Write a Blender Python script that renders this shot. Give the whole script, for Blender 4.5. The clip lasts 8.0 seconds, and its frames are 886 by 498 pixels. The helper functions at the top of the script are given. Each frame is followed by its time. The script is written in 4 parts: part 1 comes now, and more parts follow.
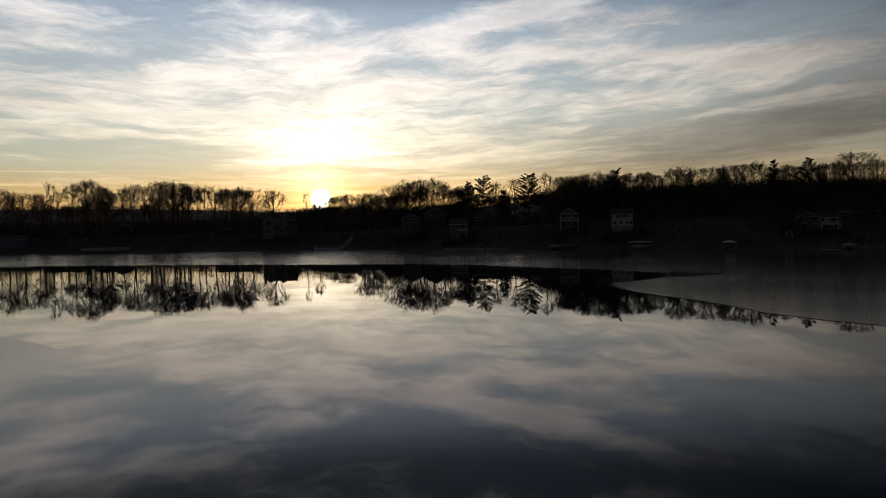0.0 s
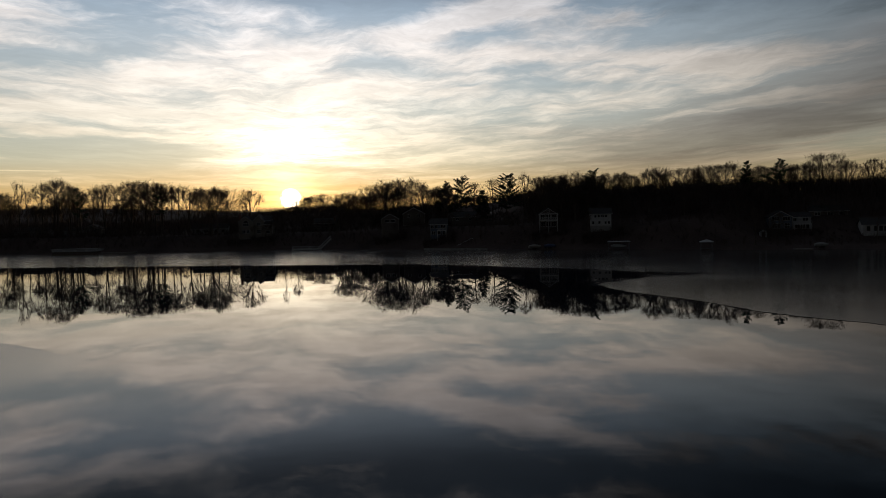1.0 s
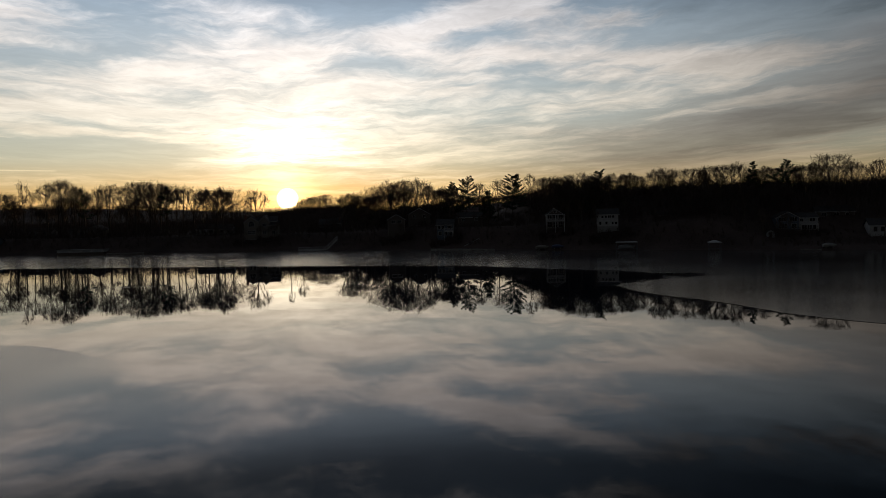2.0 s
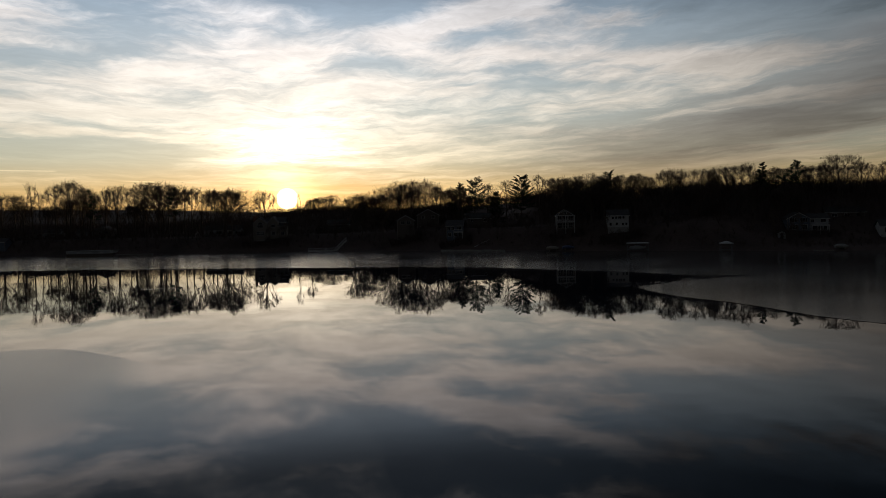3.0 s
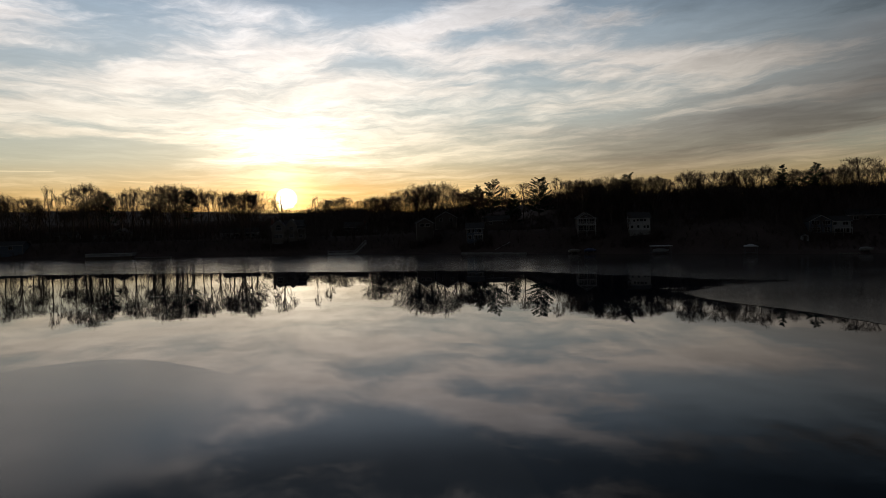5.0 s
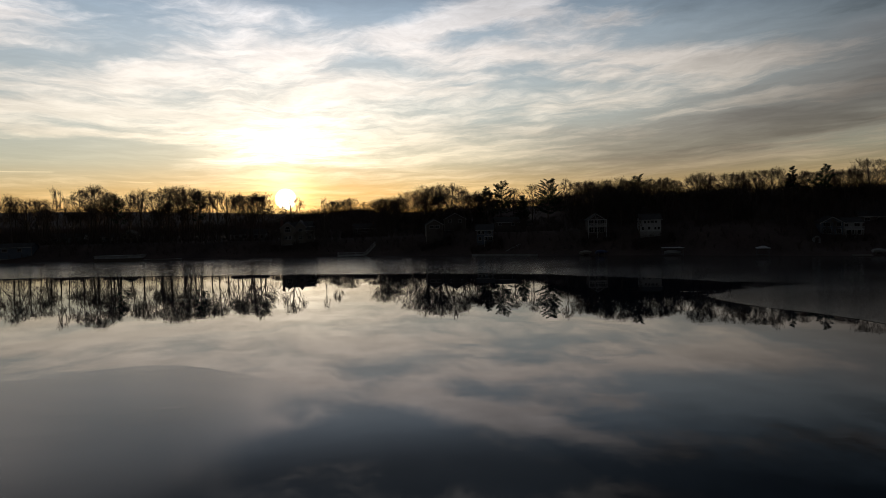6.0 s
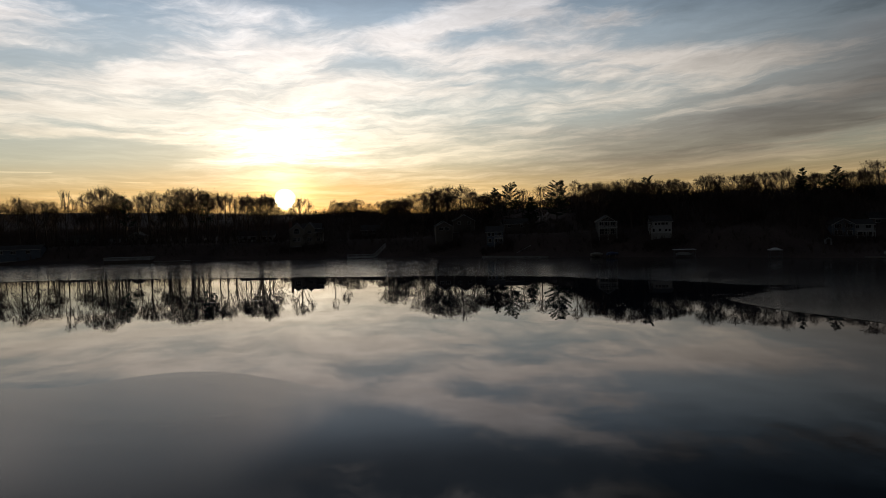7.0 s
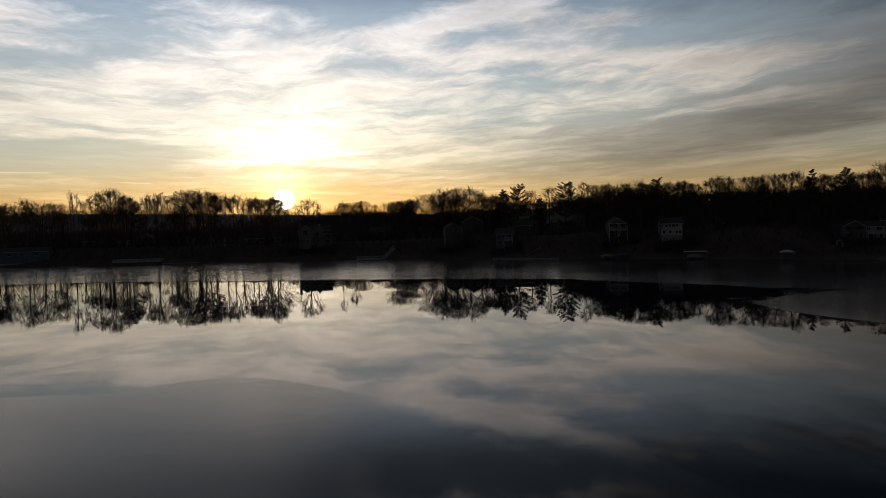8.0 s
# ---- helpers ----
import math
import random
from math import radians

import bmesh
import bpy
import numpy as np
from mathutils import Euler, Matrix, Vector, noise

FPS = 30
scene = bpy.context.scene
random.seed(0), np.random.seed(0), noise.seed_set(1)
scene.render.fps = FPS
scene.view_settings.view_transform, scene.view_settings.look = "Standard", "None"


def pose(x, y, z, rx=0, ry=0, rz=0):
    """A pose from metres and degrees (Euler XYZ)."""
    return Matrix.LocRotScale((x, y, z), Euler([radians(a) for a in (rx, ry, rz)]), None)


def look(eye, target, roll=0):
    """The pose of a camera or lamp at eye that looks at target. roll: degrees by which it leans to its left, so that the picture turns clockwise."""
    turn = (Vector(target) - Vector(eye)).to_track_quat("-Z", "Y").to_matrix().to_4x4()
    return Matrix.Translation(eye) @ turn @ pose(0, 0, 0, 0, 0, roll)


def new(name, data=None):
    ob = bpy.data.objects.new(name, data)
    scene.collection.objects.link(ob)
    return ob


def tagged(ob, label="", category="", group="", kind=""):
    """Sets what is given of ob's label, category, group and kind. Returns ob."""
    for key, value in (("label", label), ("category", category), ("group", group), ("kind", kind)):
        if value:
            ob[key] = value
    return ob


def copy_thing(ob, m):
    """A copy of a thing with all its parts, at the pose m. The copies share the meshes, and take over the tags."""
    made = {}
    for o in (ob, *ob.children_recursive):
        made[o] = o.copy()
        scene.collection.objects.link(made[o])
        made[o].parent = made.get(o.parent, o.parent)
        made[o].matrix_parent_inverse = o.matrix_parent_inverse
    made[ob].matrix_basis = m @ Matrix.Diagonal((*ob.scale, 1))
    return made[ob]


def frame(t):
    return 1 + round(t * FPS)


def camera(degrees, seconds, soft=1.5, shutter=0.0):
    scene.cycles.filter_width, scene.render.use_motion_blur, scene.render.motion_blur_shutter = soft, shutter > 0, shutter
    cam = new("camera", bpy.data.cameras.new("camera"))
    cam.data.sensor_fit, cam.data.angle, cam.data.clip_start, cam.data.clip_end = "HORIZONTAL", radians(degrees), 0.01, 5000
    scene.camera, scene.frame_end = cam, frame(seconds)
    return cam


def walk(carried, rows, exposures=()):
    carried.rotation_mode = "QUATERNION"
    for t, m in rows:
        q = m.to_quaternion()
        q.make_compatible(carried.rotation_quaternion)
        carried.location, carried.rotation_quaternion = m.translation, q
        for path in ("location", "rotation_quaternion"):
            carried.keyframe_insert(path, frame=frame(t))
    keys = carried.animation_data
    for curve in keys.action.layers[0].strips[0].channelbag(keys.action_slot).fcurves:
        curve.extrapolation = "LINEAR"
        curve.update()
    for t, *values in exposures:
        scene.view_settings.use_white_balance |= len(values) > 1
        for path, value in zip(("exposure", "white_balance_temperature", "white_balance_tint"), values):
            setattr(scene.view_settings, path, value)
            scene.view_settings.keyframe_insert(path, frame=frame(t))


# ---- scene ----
# ---- the camera, carried sideways over the lake and slowly climbing ----
cam = camera(66.0, 8.0, soft=0.9)
PATH = [
    (0.0, 0.0, 0.0, 12.187, 87.393, 1.211, 2.67),
    (0.5, -1.696, -0.158, 12.294, 87.324, 1.227, 1.362),
    (1.0, -3.464, -0.301, 12.44, 87.307, 1.257, 0.22),
    (1.5, -5.295, -0.429, 12.62, 87.295, 1.269, -0.012),
    (3.0, -11.108, -0.729, 13.341, 87.278, 1.331, -0.04),
    (3.5, -13.131, -0.802, 13.632, 87.275, 1.352, -0.055),
    (4.0, -15.186, -0.863, 13.944, 87.274, 1.372, -0.072),
    (4.5, -17.267, -0.912, 14.274, 87.274, 1.393, -0.091),
    (6.0, -23.596, -0.99, 15.342, 87.282, 1.454, -0.165),
    (6.5, -25.714, -0.995, 15.715, 87.288, 1.474, -0.195),
    (7.0, -27.825, -0.99, 16.091, 87.296, 1.494, -0.227),
    (7.5, -29.922, -0.976, 16.468, 87.304, 1.514, -0.262),
    (8.0, -32.0, -0.952, 16.843, 87.315, 1.534, -0.299),
]
walk(cam, [(t, pose(x, y, z, rx, ry, rz)) for t, x, y, z, rx, ry, rz in PATH])

# ---- sky: low sun behind thin streaked cloud ----
SUN_AZ, SUN_EL = -12.75, 1.74          # degrees, clockwise from +y, and above the horizon
SUN_DIR = Vector((math.sin(radians(SUN_AZ)) * math.cos(radians(SUN_EL)),
                  math.cos(radians(SUN_AZ)) * math.cos(radians(SUN_EL)), math.sin(radians(SUN_EL))))


class Nodes:
    """Short hand for a node tree."""

    def __init__(self, tree):
        self.tree = tree

    def add(self, kind):
        return self.tree.nodes.new(kind)

    def put(self, socket, value):
        if isinstance(value, bpy.types.NodeSocket):
            self.tree.links.new(value, socket)
        else:
            socket.default_value = value

    def math(self, op, a, b=0.0, c=0.0, clamp=False):
        n = self.add("ShaderNodeMath")
        n.operation, n.use_clamp = op, clamp
        for i, v in enumerate((a, b, c)):
            self.put(n.inputs[i], v)
        return n.outputs[0]

    def vec(self, op, a, b=(0, 0, 0)):
        n = self.add("ShaderNodeVectorMath")
        n.operation = op
        self.put(n.inputs[0], a)
        if op == "SCALE":
            self.put(n.inputs["Scale"], b)
        else:
            self.put(n.inputs[1], b)
        return n.outputs["Value" if op in ("DOT_PRODUCT", "LENGTH") else "Vector"]

    def mix(self, fac, a, b, blend="MIX"):
        n = self.add("ShaderNodeMix")
        n.data_type, n.blend_type = "RGBA", blend
        self.put(n.inputs[0], fac)
        self.put(n.inputs[6], a)
        self.put(n.inputs[7], b)
        return n.outputs[2]

    def noise(self, vector, scale, detail=4.0, rough=0.55, distort=0.0):
        n = self.add("ShaderNodeTexNoise")
        self.put(n.inputs["Vector"], vector)
        n.inputs["Scale"].default_value, n.inputs["Detail"].default_value = scale, detail
        n.inputs["Roughness"].default_value, n.inputs["Distortion"].default_value = rough, distort
        return n.outputs["Fac"]

    def ramp(self, fac, stops):
        n = self.add("ShaderNodeValToRGB")
        while len(n.color_ramp.elements) < len(stops):
            n.color_ramp.elements.new(0.5)
        for e, (p, c) in zip(n.color_ramp.elements, stops):
            e.position, e.color = p, (*c, 1) if len(c) == 3 else c
        self.put(n.inputs[0], fac)
        return n.outputs[0]

    def step(self, value, low, high):
        n = self.add("ShaderNodeMapRange")
        n.interpolation_type = "SMOOTHSTEP"
        self.put(n.inputs[0], value)
        n.inputs[1].default_value, n.inputs[2].default_value = low, high
        return n.outputs[0]


def build_sky():
    world = bpy.data.worlds.new("evening_sky")
    scene.world = world
    world.use_nodes = True
    tree = world.node_tree
    tree.nodes.clear()
    g = Nodes(tree)
    d = g.vec("NORMALIZE", g.add("ShaderNodeTexCoord").outputs["Generated"])
    xyz = g.add("ShaderNodeSeparateXYZ")
    g.put(xyz.inputs[0], d)
    x, y, z = xyz.outputs
    az = g.math("MULTIPLY", g.math("ARCTAN2", x, y), 57.2958)
    el = g.math("MULTIPLY", g.math("ARCSINE", z), 57.2958)
    off = g.math("MULTIPLY", g.math("ARCCOSINE", g.vec("DOT_PRODUCT", d, SUN_DIR)), 57.2958)

    # streaks of high cloud: long across the view, finer towards the horizon, bent up at both ends
    level = g.math("SQRT", g.math("MAXIMUM", g.math("SUBTRACT", 1.0, g.math("MULTIPLY", z, z)), 1e-6))
    across = g.math("MULTIPLY", g.math("DIVIDE", x, level), 57.3)
    bent = g.math("MULTIPLY", g.math("POWER", g.math("ABSOLUTE", g.math("ADD", across, 4.0)), 2.0), 0.0009)
    height = g.math("MAXIMUM", g.math("SUBTRACT", el, bent), -3.0)
    height = g.math("MULTIPLY", g.math("LOGARITHM", g.math("ADD", g.math("MULTIPLY", height, 0.2), 1.0), 2.718), 9.0)

    def sheet(length, thick, shift, detail, rough, push=None, amount=0.0, lean=0.0):
        """Streaked noise: length in degrees across, thickness in steps of height."""
        h = height if push is None else g.math("MULTIPLY_ADD", push, amount, height)
        if lean:
            h = g.math("SUBTRACT", h, g.math("MULTIPLY", across, lean))
        at = g.add("ShaderNodeCombineXYZ")
        g.put(at.inputs[0], g.math("MULTIPLY_ADD", across, 1.0 / length, shift))
        g.put(at.inputs[1], g.math("MULTIPLY", h, 1.0 / thick))
        g.put(at.inputs[2], shift * 0.37)
        return g.noise(at.outputs[0], 1.0, detail, rough)

    broad = sheet(19.0, 2.2, 3.0, 4.0, 0.5)
    sway = g.math("SUBTRACT", broad, 0.5)
    curl = g.math("SUBTRACT", sheet(6.0, 1.5, 7.0, 4.0, 0.55), 0.5)
    fine = sheet(9.0, 0.95, 11.0, 7.0, 0.55, curl, 1.4)
    wisp = sheet(5.0, 0.50, 19.0, 7.0, 0.66, curl, 1.2, 0.03)
    thread = sheet(3.0, 0.18, 23.0, 5.0, 0.62, curl, 0.8, -0.03)

    def cloud_bank(a0, e0, a_size, e_size, lean=0.0):
        """A soft bank round a direction; lean: degrees of rise per degree to the right."""
        da = g.math("ADD", g.math("SUBTRACT", az, a0), g.math("MULTIPLY", sway, a_size * 2.2))
        de = g.math("ADD", g.math("SUBTRACT", el, e0), g.math("MULTIPLY", g.math("SUBTRACT", fine, 0.5), e_size * 2.0))
        de = g.math("SUBTRACT", de, g.math("MULTIPLY", g.math("SUBTRACT", az, a0), lean))
        q = g.math("ADD", g.math("POWER", g.math("ABSOLUTE", g.math("DIVIDE", da, a_size)), 2.0),
                   g.math("POWER", g.math("ABSOLUTE", g.math("DIVIDE", de, e_size)), 2.0))
        return g.math("EXPONENT", g.math("MULTIPLY", q, -1.0))

    cover = g.math("ADD", g.math("MULTIPLY", broad, 0.26), g.math("MULTIPLY", fine, 0.52))
    cover = g.math("ADD", cover, g.math("MULTIPLY", wisp, 0.24))
    for bank, amount in (((-28, 14.0, 6, 0.8), -0.07), ((-22, 15.6, 9, 1.0), 0.05), ((-33, 11.4, 5, 0.8), -0.06), ((-28, 5.4, 10, 1.5), -0.17),
                         ((-27, 8.5, 10, 0.35, -0.03), 0.15), ((-23, 6.7, 9, 0.30, -0.04), 0.14), ((-11, 13.1, 3, 0.8), 0.13),
                         ((-5.0, 16.5, 4.5, 1.3), -0.15), ((-8, 18.4, 10, 1.5), -0.17), ((-6.5, 12.7, 2.6, 0.8), -0.13), ((3.5, 16.2, 8, 0.9, 0.20), 0.24),
                         ((15, 12.0, 12, 0.9, -0.08), 0.14), ((8, 10.6, 6, 0.5, -0.02), -0.11), ((14, 7.6, 3.5, 0.7), -0.13),
                         ((27, 15.0, 12, 2.2), -0.17), ((22, 3.75, 7, 0.30, 0.07), 0.20), ((-3.6, 10.9, 5, 0.4, 0.05), 0.09),
                         ((-12, 7.0, 9, 3.0), 0.08), ((-20, 11.3, 16, 2.2), 0.05), ((4, 20.5, 22, 2.4), -0.09), ((-20, 18.6, 9, 0.8), 0.06)):
        cover = g.math("ADD", cover, g.math("MULTIPLY", cloud_bank(*bank), amount))

    # brightness of the veil falls off away from the sun, and warms towards the horizon
    near = g.math("EXPONENT", g.math("DIVIDE", off, -40.0))
    lum = g.math("MULTIPLY_ADD", g.math("MAXIMUM", g.math("SUBTRACT", near, 0.10), 0.0), 1.41, 0.011)
    lum = g.math("MULTIPLY", g.math("SUBTRACT", 1.0, g.math("EXPONENT", g.math("MULTIPLY", lum, -1.34))), 1.19)
    lum = g.math("MULTIPLY", lum, g.math("SUBTRACT", 1.0, g.math("MULTIPLY", g.step(el, 15.8, 20.5), 0.60)))
    warm = g.ramp(g.math("DIVIDE", g.math("MAXIMUM", el, 0.0), 30.0),
                  [(0.0, (1.0, 0.57, 0.18)), (0.08, (1.0, 0.71, 0.34)), (0.15, (1.0, 0.84, 0.58)),
                   (0.26, (1.0, 0.91, 0.76)), (0.45, (1.02, 0.95, 0.90)), (0.6, (0.95, 0.95, 0.99)), (1.0, (0.82, 0.91, 1.03))])
    veil = g.vec("ADD", g.vec("SCALE", warm, lum), g.vec("SCALE", (0.86, 0.92, 1.0), g.math("MULTIPLY", g.step(off, 60.0, 110.0), 0.02)))
    # a faint rosy light low opposite the sun
    veil = g.vec("ADD", veil, g.vec("SCALE", (1.0, 0.86, 0.80), g.math("MULTIPLY", g.step(off, 85.0, 155.0), 0.024)))
    heavy = g.math("ADD", cloud_bank(25, 6.3, 13, 2.3, 0.05), g.math("MULTIPLY", cloud_bank(37, 9.5, 8, 3.0), 0.7), clamp=True)
    heavy = g.math("ADD", heavy, g.math("MULTIPLY", cloud_bank(16, 3.4, 10, 1.6), 0.5), clamp=True)
    upper = g.math("ADD", cloud_bank(31, 21.0, 20, 5.8), g.math("MULTIPLY", cloud_bank(33, 12.5, 12, 5.0), 0.18), clamp=True)
    shade = g.math("SUBTRACT", 1.0, g.math("ADD", g.math("MULTIPLY", heavy, 0.63), g.math("MULTIPLY", upper, 0.97)))
    veil = g.vec("MULTIPLY", g.vec("SCALE", veil, g.math("MAXIMUM", shade, 0.05)), g.mix(heavy, (1, 1, 1, 1), (0.98, 0.99, 1.06, 1)))
    density = g.math("MAXIMUM", g.step(cover, 0.41, 0.62), g.math("MULTIPLY", heavy, 0.75))

    air = g.add("ShaderNodeTexSky")
    air.sky_type, air.sun_disc = "NISHITA", False
    air.sun_elevation, air.sun_rotation = radians(SUN_EL), radians(SUN_AZ)
    air.altitude, air.air_density, air.dust_density, air.ozone_density = 200, 1.0, 1.2, 2.0
    clear = g.vec("SCALE", air.outputs[0], 0.015)
    gap = g.ramp(g.math("DIVIDE", g.math("MAXIMUM", el, 0.0), 20.0),
                 [(0.0, (0.88, 0.77, 0.62)), (0.25, (0.64, 0.75, 0.82)), (0.55, (0.55, 0.68, 0.79)), (0.72, (0.50, 0.64, 0.76)), (0.84, (0.42, 0.56, 0.69)), (1.0, (0.27, 0.37, 0.48))])
    haze = g.vec("MULTIPLY", veil, gap)
    base = g.vec("ADD", clear, haze)
    sky = g.mix(density, base, g.vec("SCALE", veil, 1.14))
    ripple = g.math("MULTIPLY_ADD", g.math("SUBTRACT", wisp, 0.5), 0.42, g.math("MULTIPLY", g.math("SUBTRACT", thread, 0.5), 0.34))
    crisp = g.math("SUBTRACT", g.step(wisp, 0.44, 0.62), g.math("SUBTRACT", 1.0, g.step(fine, 0.34, 0.55)))
    ripple = g.math("MULTIPLY_ADD", crisp, 0.065, ripple)
    sky = g.vec("SCALE", sky, g.math("MULTIPLY_ADD", ripple, g.math("MULTIPLY_ADD", density, 0.5, 0.4), 1.0))

    lit = g.math("ADD", g.math("MULTIPLY", cloud_bank(-12.4, 5.9, 5.2, 1.45), 0.80), g.math("MULTIPLY", cloud_bank(-10.7, 8.4, 3.0, 0.45), 0.34))
    lit = g.math("MULTIPLY_ADD", cloud_bank(-11, 8.5, 9, 3.6), 0.13, lit)
    lit = g.math("MULTIPLY", lit, g.math("MULTIPLY_ADD", g.step(wisp, 0.36, 0.60), 0.8, 0.35))
    sky = g.vec("ADD", sky, g.vec("SCALE", (1.0, 0.93, 0.76), lit))

    # the sun and the glow of the air round it
    glow = g.math("ADD", g.math("MULTIPLY", g.math("EXPONENT", g.math("DIVIDE", off, -4.5)), 0.12),
                  g.math("MULTIPLY", g.math("EXPONENT", g.math("DIVIDE", off, -0.85)), 2.0))
    sky = g.vec("ADD", sky, g.vec("SCALE", (1.0, 0.70, 0.24), glow))
    sky = g.vec("ADD", sky, g.vec("SCALE", (1.0, 0.62, 0.22), g.math("MULTIPLY", g.math("EXPONENT", g.math("DIVIDE", off, -2.4)), 0.24)))
    disc = g.math("SUBTRACT", 1.0, g.step(off, 0.20, 0.92))
    sky = g.vec("ADD", sky, g.vec("SCALE", (1.0, 0.9, 0.66), g.math("MULTIPLY", disc, 22.0)))
    # two short vapour trails low over the trees
    for a0, a1, e0, rise in ((-60.0, -29.2, 3.95, 0.0), (-25.8, -22.6, 3.18, -0.03)):
        line = g.math("ADD", g.math("SUBTRACT", el, e0), g.math("MULTIPLY", g.math("SUBTRACT", az, a1), -rise))
        line = g.math("EXPONENT", g.math("MULTIPLY", g.math("POWER", g.math("ABSOLUTE", g.math("DIVIDE", line, 0.035)), 2.0), -1.0))
        line = g.math("MULTIPLY", line, g.math("SUBTRACT", g.step(az, a0, a0 + 2.0), g.step(az, a1 - 0.4, a1)))
        sky = g.vec("ADD", sky, g.vec("SCALE", veil, g.math("MULTIPLY", line, 0.28)))
    back = g.add("ShaderNodeBackground")
    g.put(back.inputs["Color"], sky)
    g.put(tree.nodes.new("ShaderNodeOutputWorld").inputs["Surface"], back.outputs[0])


build_sky()
sun_data = bpy.data.lights.new("sun", "SUN")
sun_data.energy, sun_data.angle, sun_data.color = 2.0, radians(0.6), (1.0, 0.66, 0.36)
sun = new("sun", sun_data)
sun.matrix_world = look(SUN_DIR * 400, (0, 0, 0))

# ---- materials ----


def surface(name, dark, light, rough=0.8, scale=1.0, bump=0.2, metal=0.0, mottling=6.0, ior=1.45, grain=(1, 1, 1), reach=0.05):
    """A weathered surface: broad mottling and fine grain between two colours, with relief."""
    m = bpy.data.materials.new(name)
    m.use_nodes = True
    g = Nodes(m.node_tree)
    bsdf = m.node_tree.nodes["Principled BSDF"]
    where = g.add("ShaderNodeMapping")
    where.inputs["Scale"].default_value = grain
    g.put(where.inputs["Vector"], g.add("ShaderNodeTexCoord").outputs["Object"])
    coarse = g.noise(where.outputs[0], scale, 4.0, 0.6)
    fine = g.noise(where.outputs[0], scale * mottling, 5.0, 0.65)
    both = g.math("MULTIPLY_ADD", fine, 0.45, g.math("MULTIPLY", coarse, 0.55))
    odd = g.add("ShaderNodeObjectInfo").outputs["Random"]
    both = g.math("ADD", both, g.math("MULTIPLY", g.math("SUBTRACT", odd, 0.5), 0.12))
    g.put(bsdf.inputs["Base Color"], g.ramp(both, [(0.34, dark), (0.66, light)]))
    bsdf.inputs["Roughness"].default_value, bsdf.inputs["Metallic"].default_value = rough, metal
    bsdf.inputs["IOR"].default_value = ior
    if rough > 0.85:
        bsdf.inputs["Specular IOR Level"].default_value = 0.15
    if bump:
        b = g.add("ShaderNodeBump")
        b.inputs["Strength"].default_value, b.inputs["Distance"].default_value = bump, reach
        g.put(b.inputs["Height"], fine)
        g.put(bsdf.inputs["Normal"], b.outputs[0])
    return m


BARK = surface("bark", (0.06, 0.05, 0.04), (0.17, 0.14, 0.115), 0.9, 1.5, 0.6, grain=(1, 1, 0.25))
TWIG = surface("twig", (0.065, 0.05, 0.04), (0.16, 0.125, 0.10), 0.9, 2.0, 0.0)
NEEDLE = surface("pine_needles", (0.018, 0.032, 0.016), (0.045, 0.07, 0.032), 0.75, 1.2, 0.0)
BRUSH = surface("brush", (0.05, 0.038, 0.032), (0.13, 0.098, 0.084), 0.95, 0.3, 0.0)
EARTH = surface("leaf_litter_and_turf", (0.045, 0.032, 0.029), (0.11, 0.078, 0.068), 0.95, 0.06, 0.5, mottling=22.0)
WHITE = surface("white_paint", (0.34, 0.34, 0.33), (0.56, 0.56, 0.55), 0.6, 0.7, 0.1)
PALE = surface("pale_siding", (0.27, 0.28, 0.29), (0.42, 0.43, 0.44), 0.7, 0.8, 0.5, grain=(0.3, 0.3, 5.0))
CREAM = surface("cream_siding", (0.15, 0.134, 0.114), (0.24, 0.215, 0.185), 0.75, 0.8, 0.5, grain=(0.3, 0.3, 5.0))
BLUE = surface("blue_grey_siding", (0.085, 0.105, 0.135), (0.15, 0.18, 0.22), 0.75, 0.8, 0.5, grain=(0.3, 0.3, 5.0))
BROWN = surface("brown_siding", (0.085, 0.072, 0.062), (0.15, 0.125, 0.108), 0.8, 0.8, 0.5, grain=(0.3, 0.3, 5.0))
SHINGLE = surface("roof_shingles", (0.035, 0.034, 0.035), (0.085, 0.08, 0.078), 0.9, 1.2, 0.6, grain=(1.0, 1.0, 3.0))
BRICK = surface("chimney_brick", (0.12, 0.06, 0.045), (0.24, 0.13, 0.10), 0.85, 1.5, 0.6, grain=(1, 1, 3))
STONE = surface("concrete", (0.22, 0.215, 0.20), (0.38, 0.37, 0.35), 0.85, 0.8, 0.5)
TIMBER = surface("weathered_timber", (0.16, 0.14, 0.12), (0.32, 0.29, 0.25), 0.8, 1.0, 0.5, grain=(0.6, 4.0, 4.0))
CANVAS = surface("white_canvas", (0.36, 0.36, 0.36), (0.54, 0.54, 0.54), 0.7, 0.9, 0.2)
TARP = surface("blue_tarp", (0.04, 0.055, 0.12), (0.075, 0.095, 0.18), 0.55, 1.1, 0.4)
METAL = surface("weathered_steel", (0.12, 0.12, 0.125), (0.22, 0.22, 0.23), 0.55, 2.0, 0.1, metal=0.9)


def glass(name="window_glass"):
    m = bpy.data.materials.new(name)
    m.use_nodes = True
    b = m.node_tree.nodes["Principled BSDF"]
    b.inputs["Base Color"].default_value = (0.012, 0.014, 0.016, 1)
    b.inputs["Roughness"].default_value, b.inputs["IOR"].default_value = 0.04, 1.5
    return m


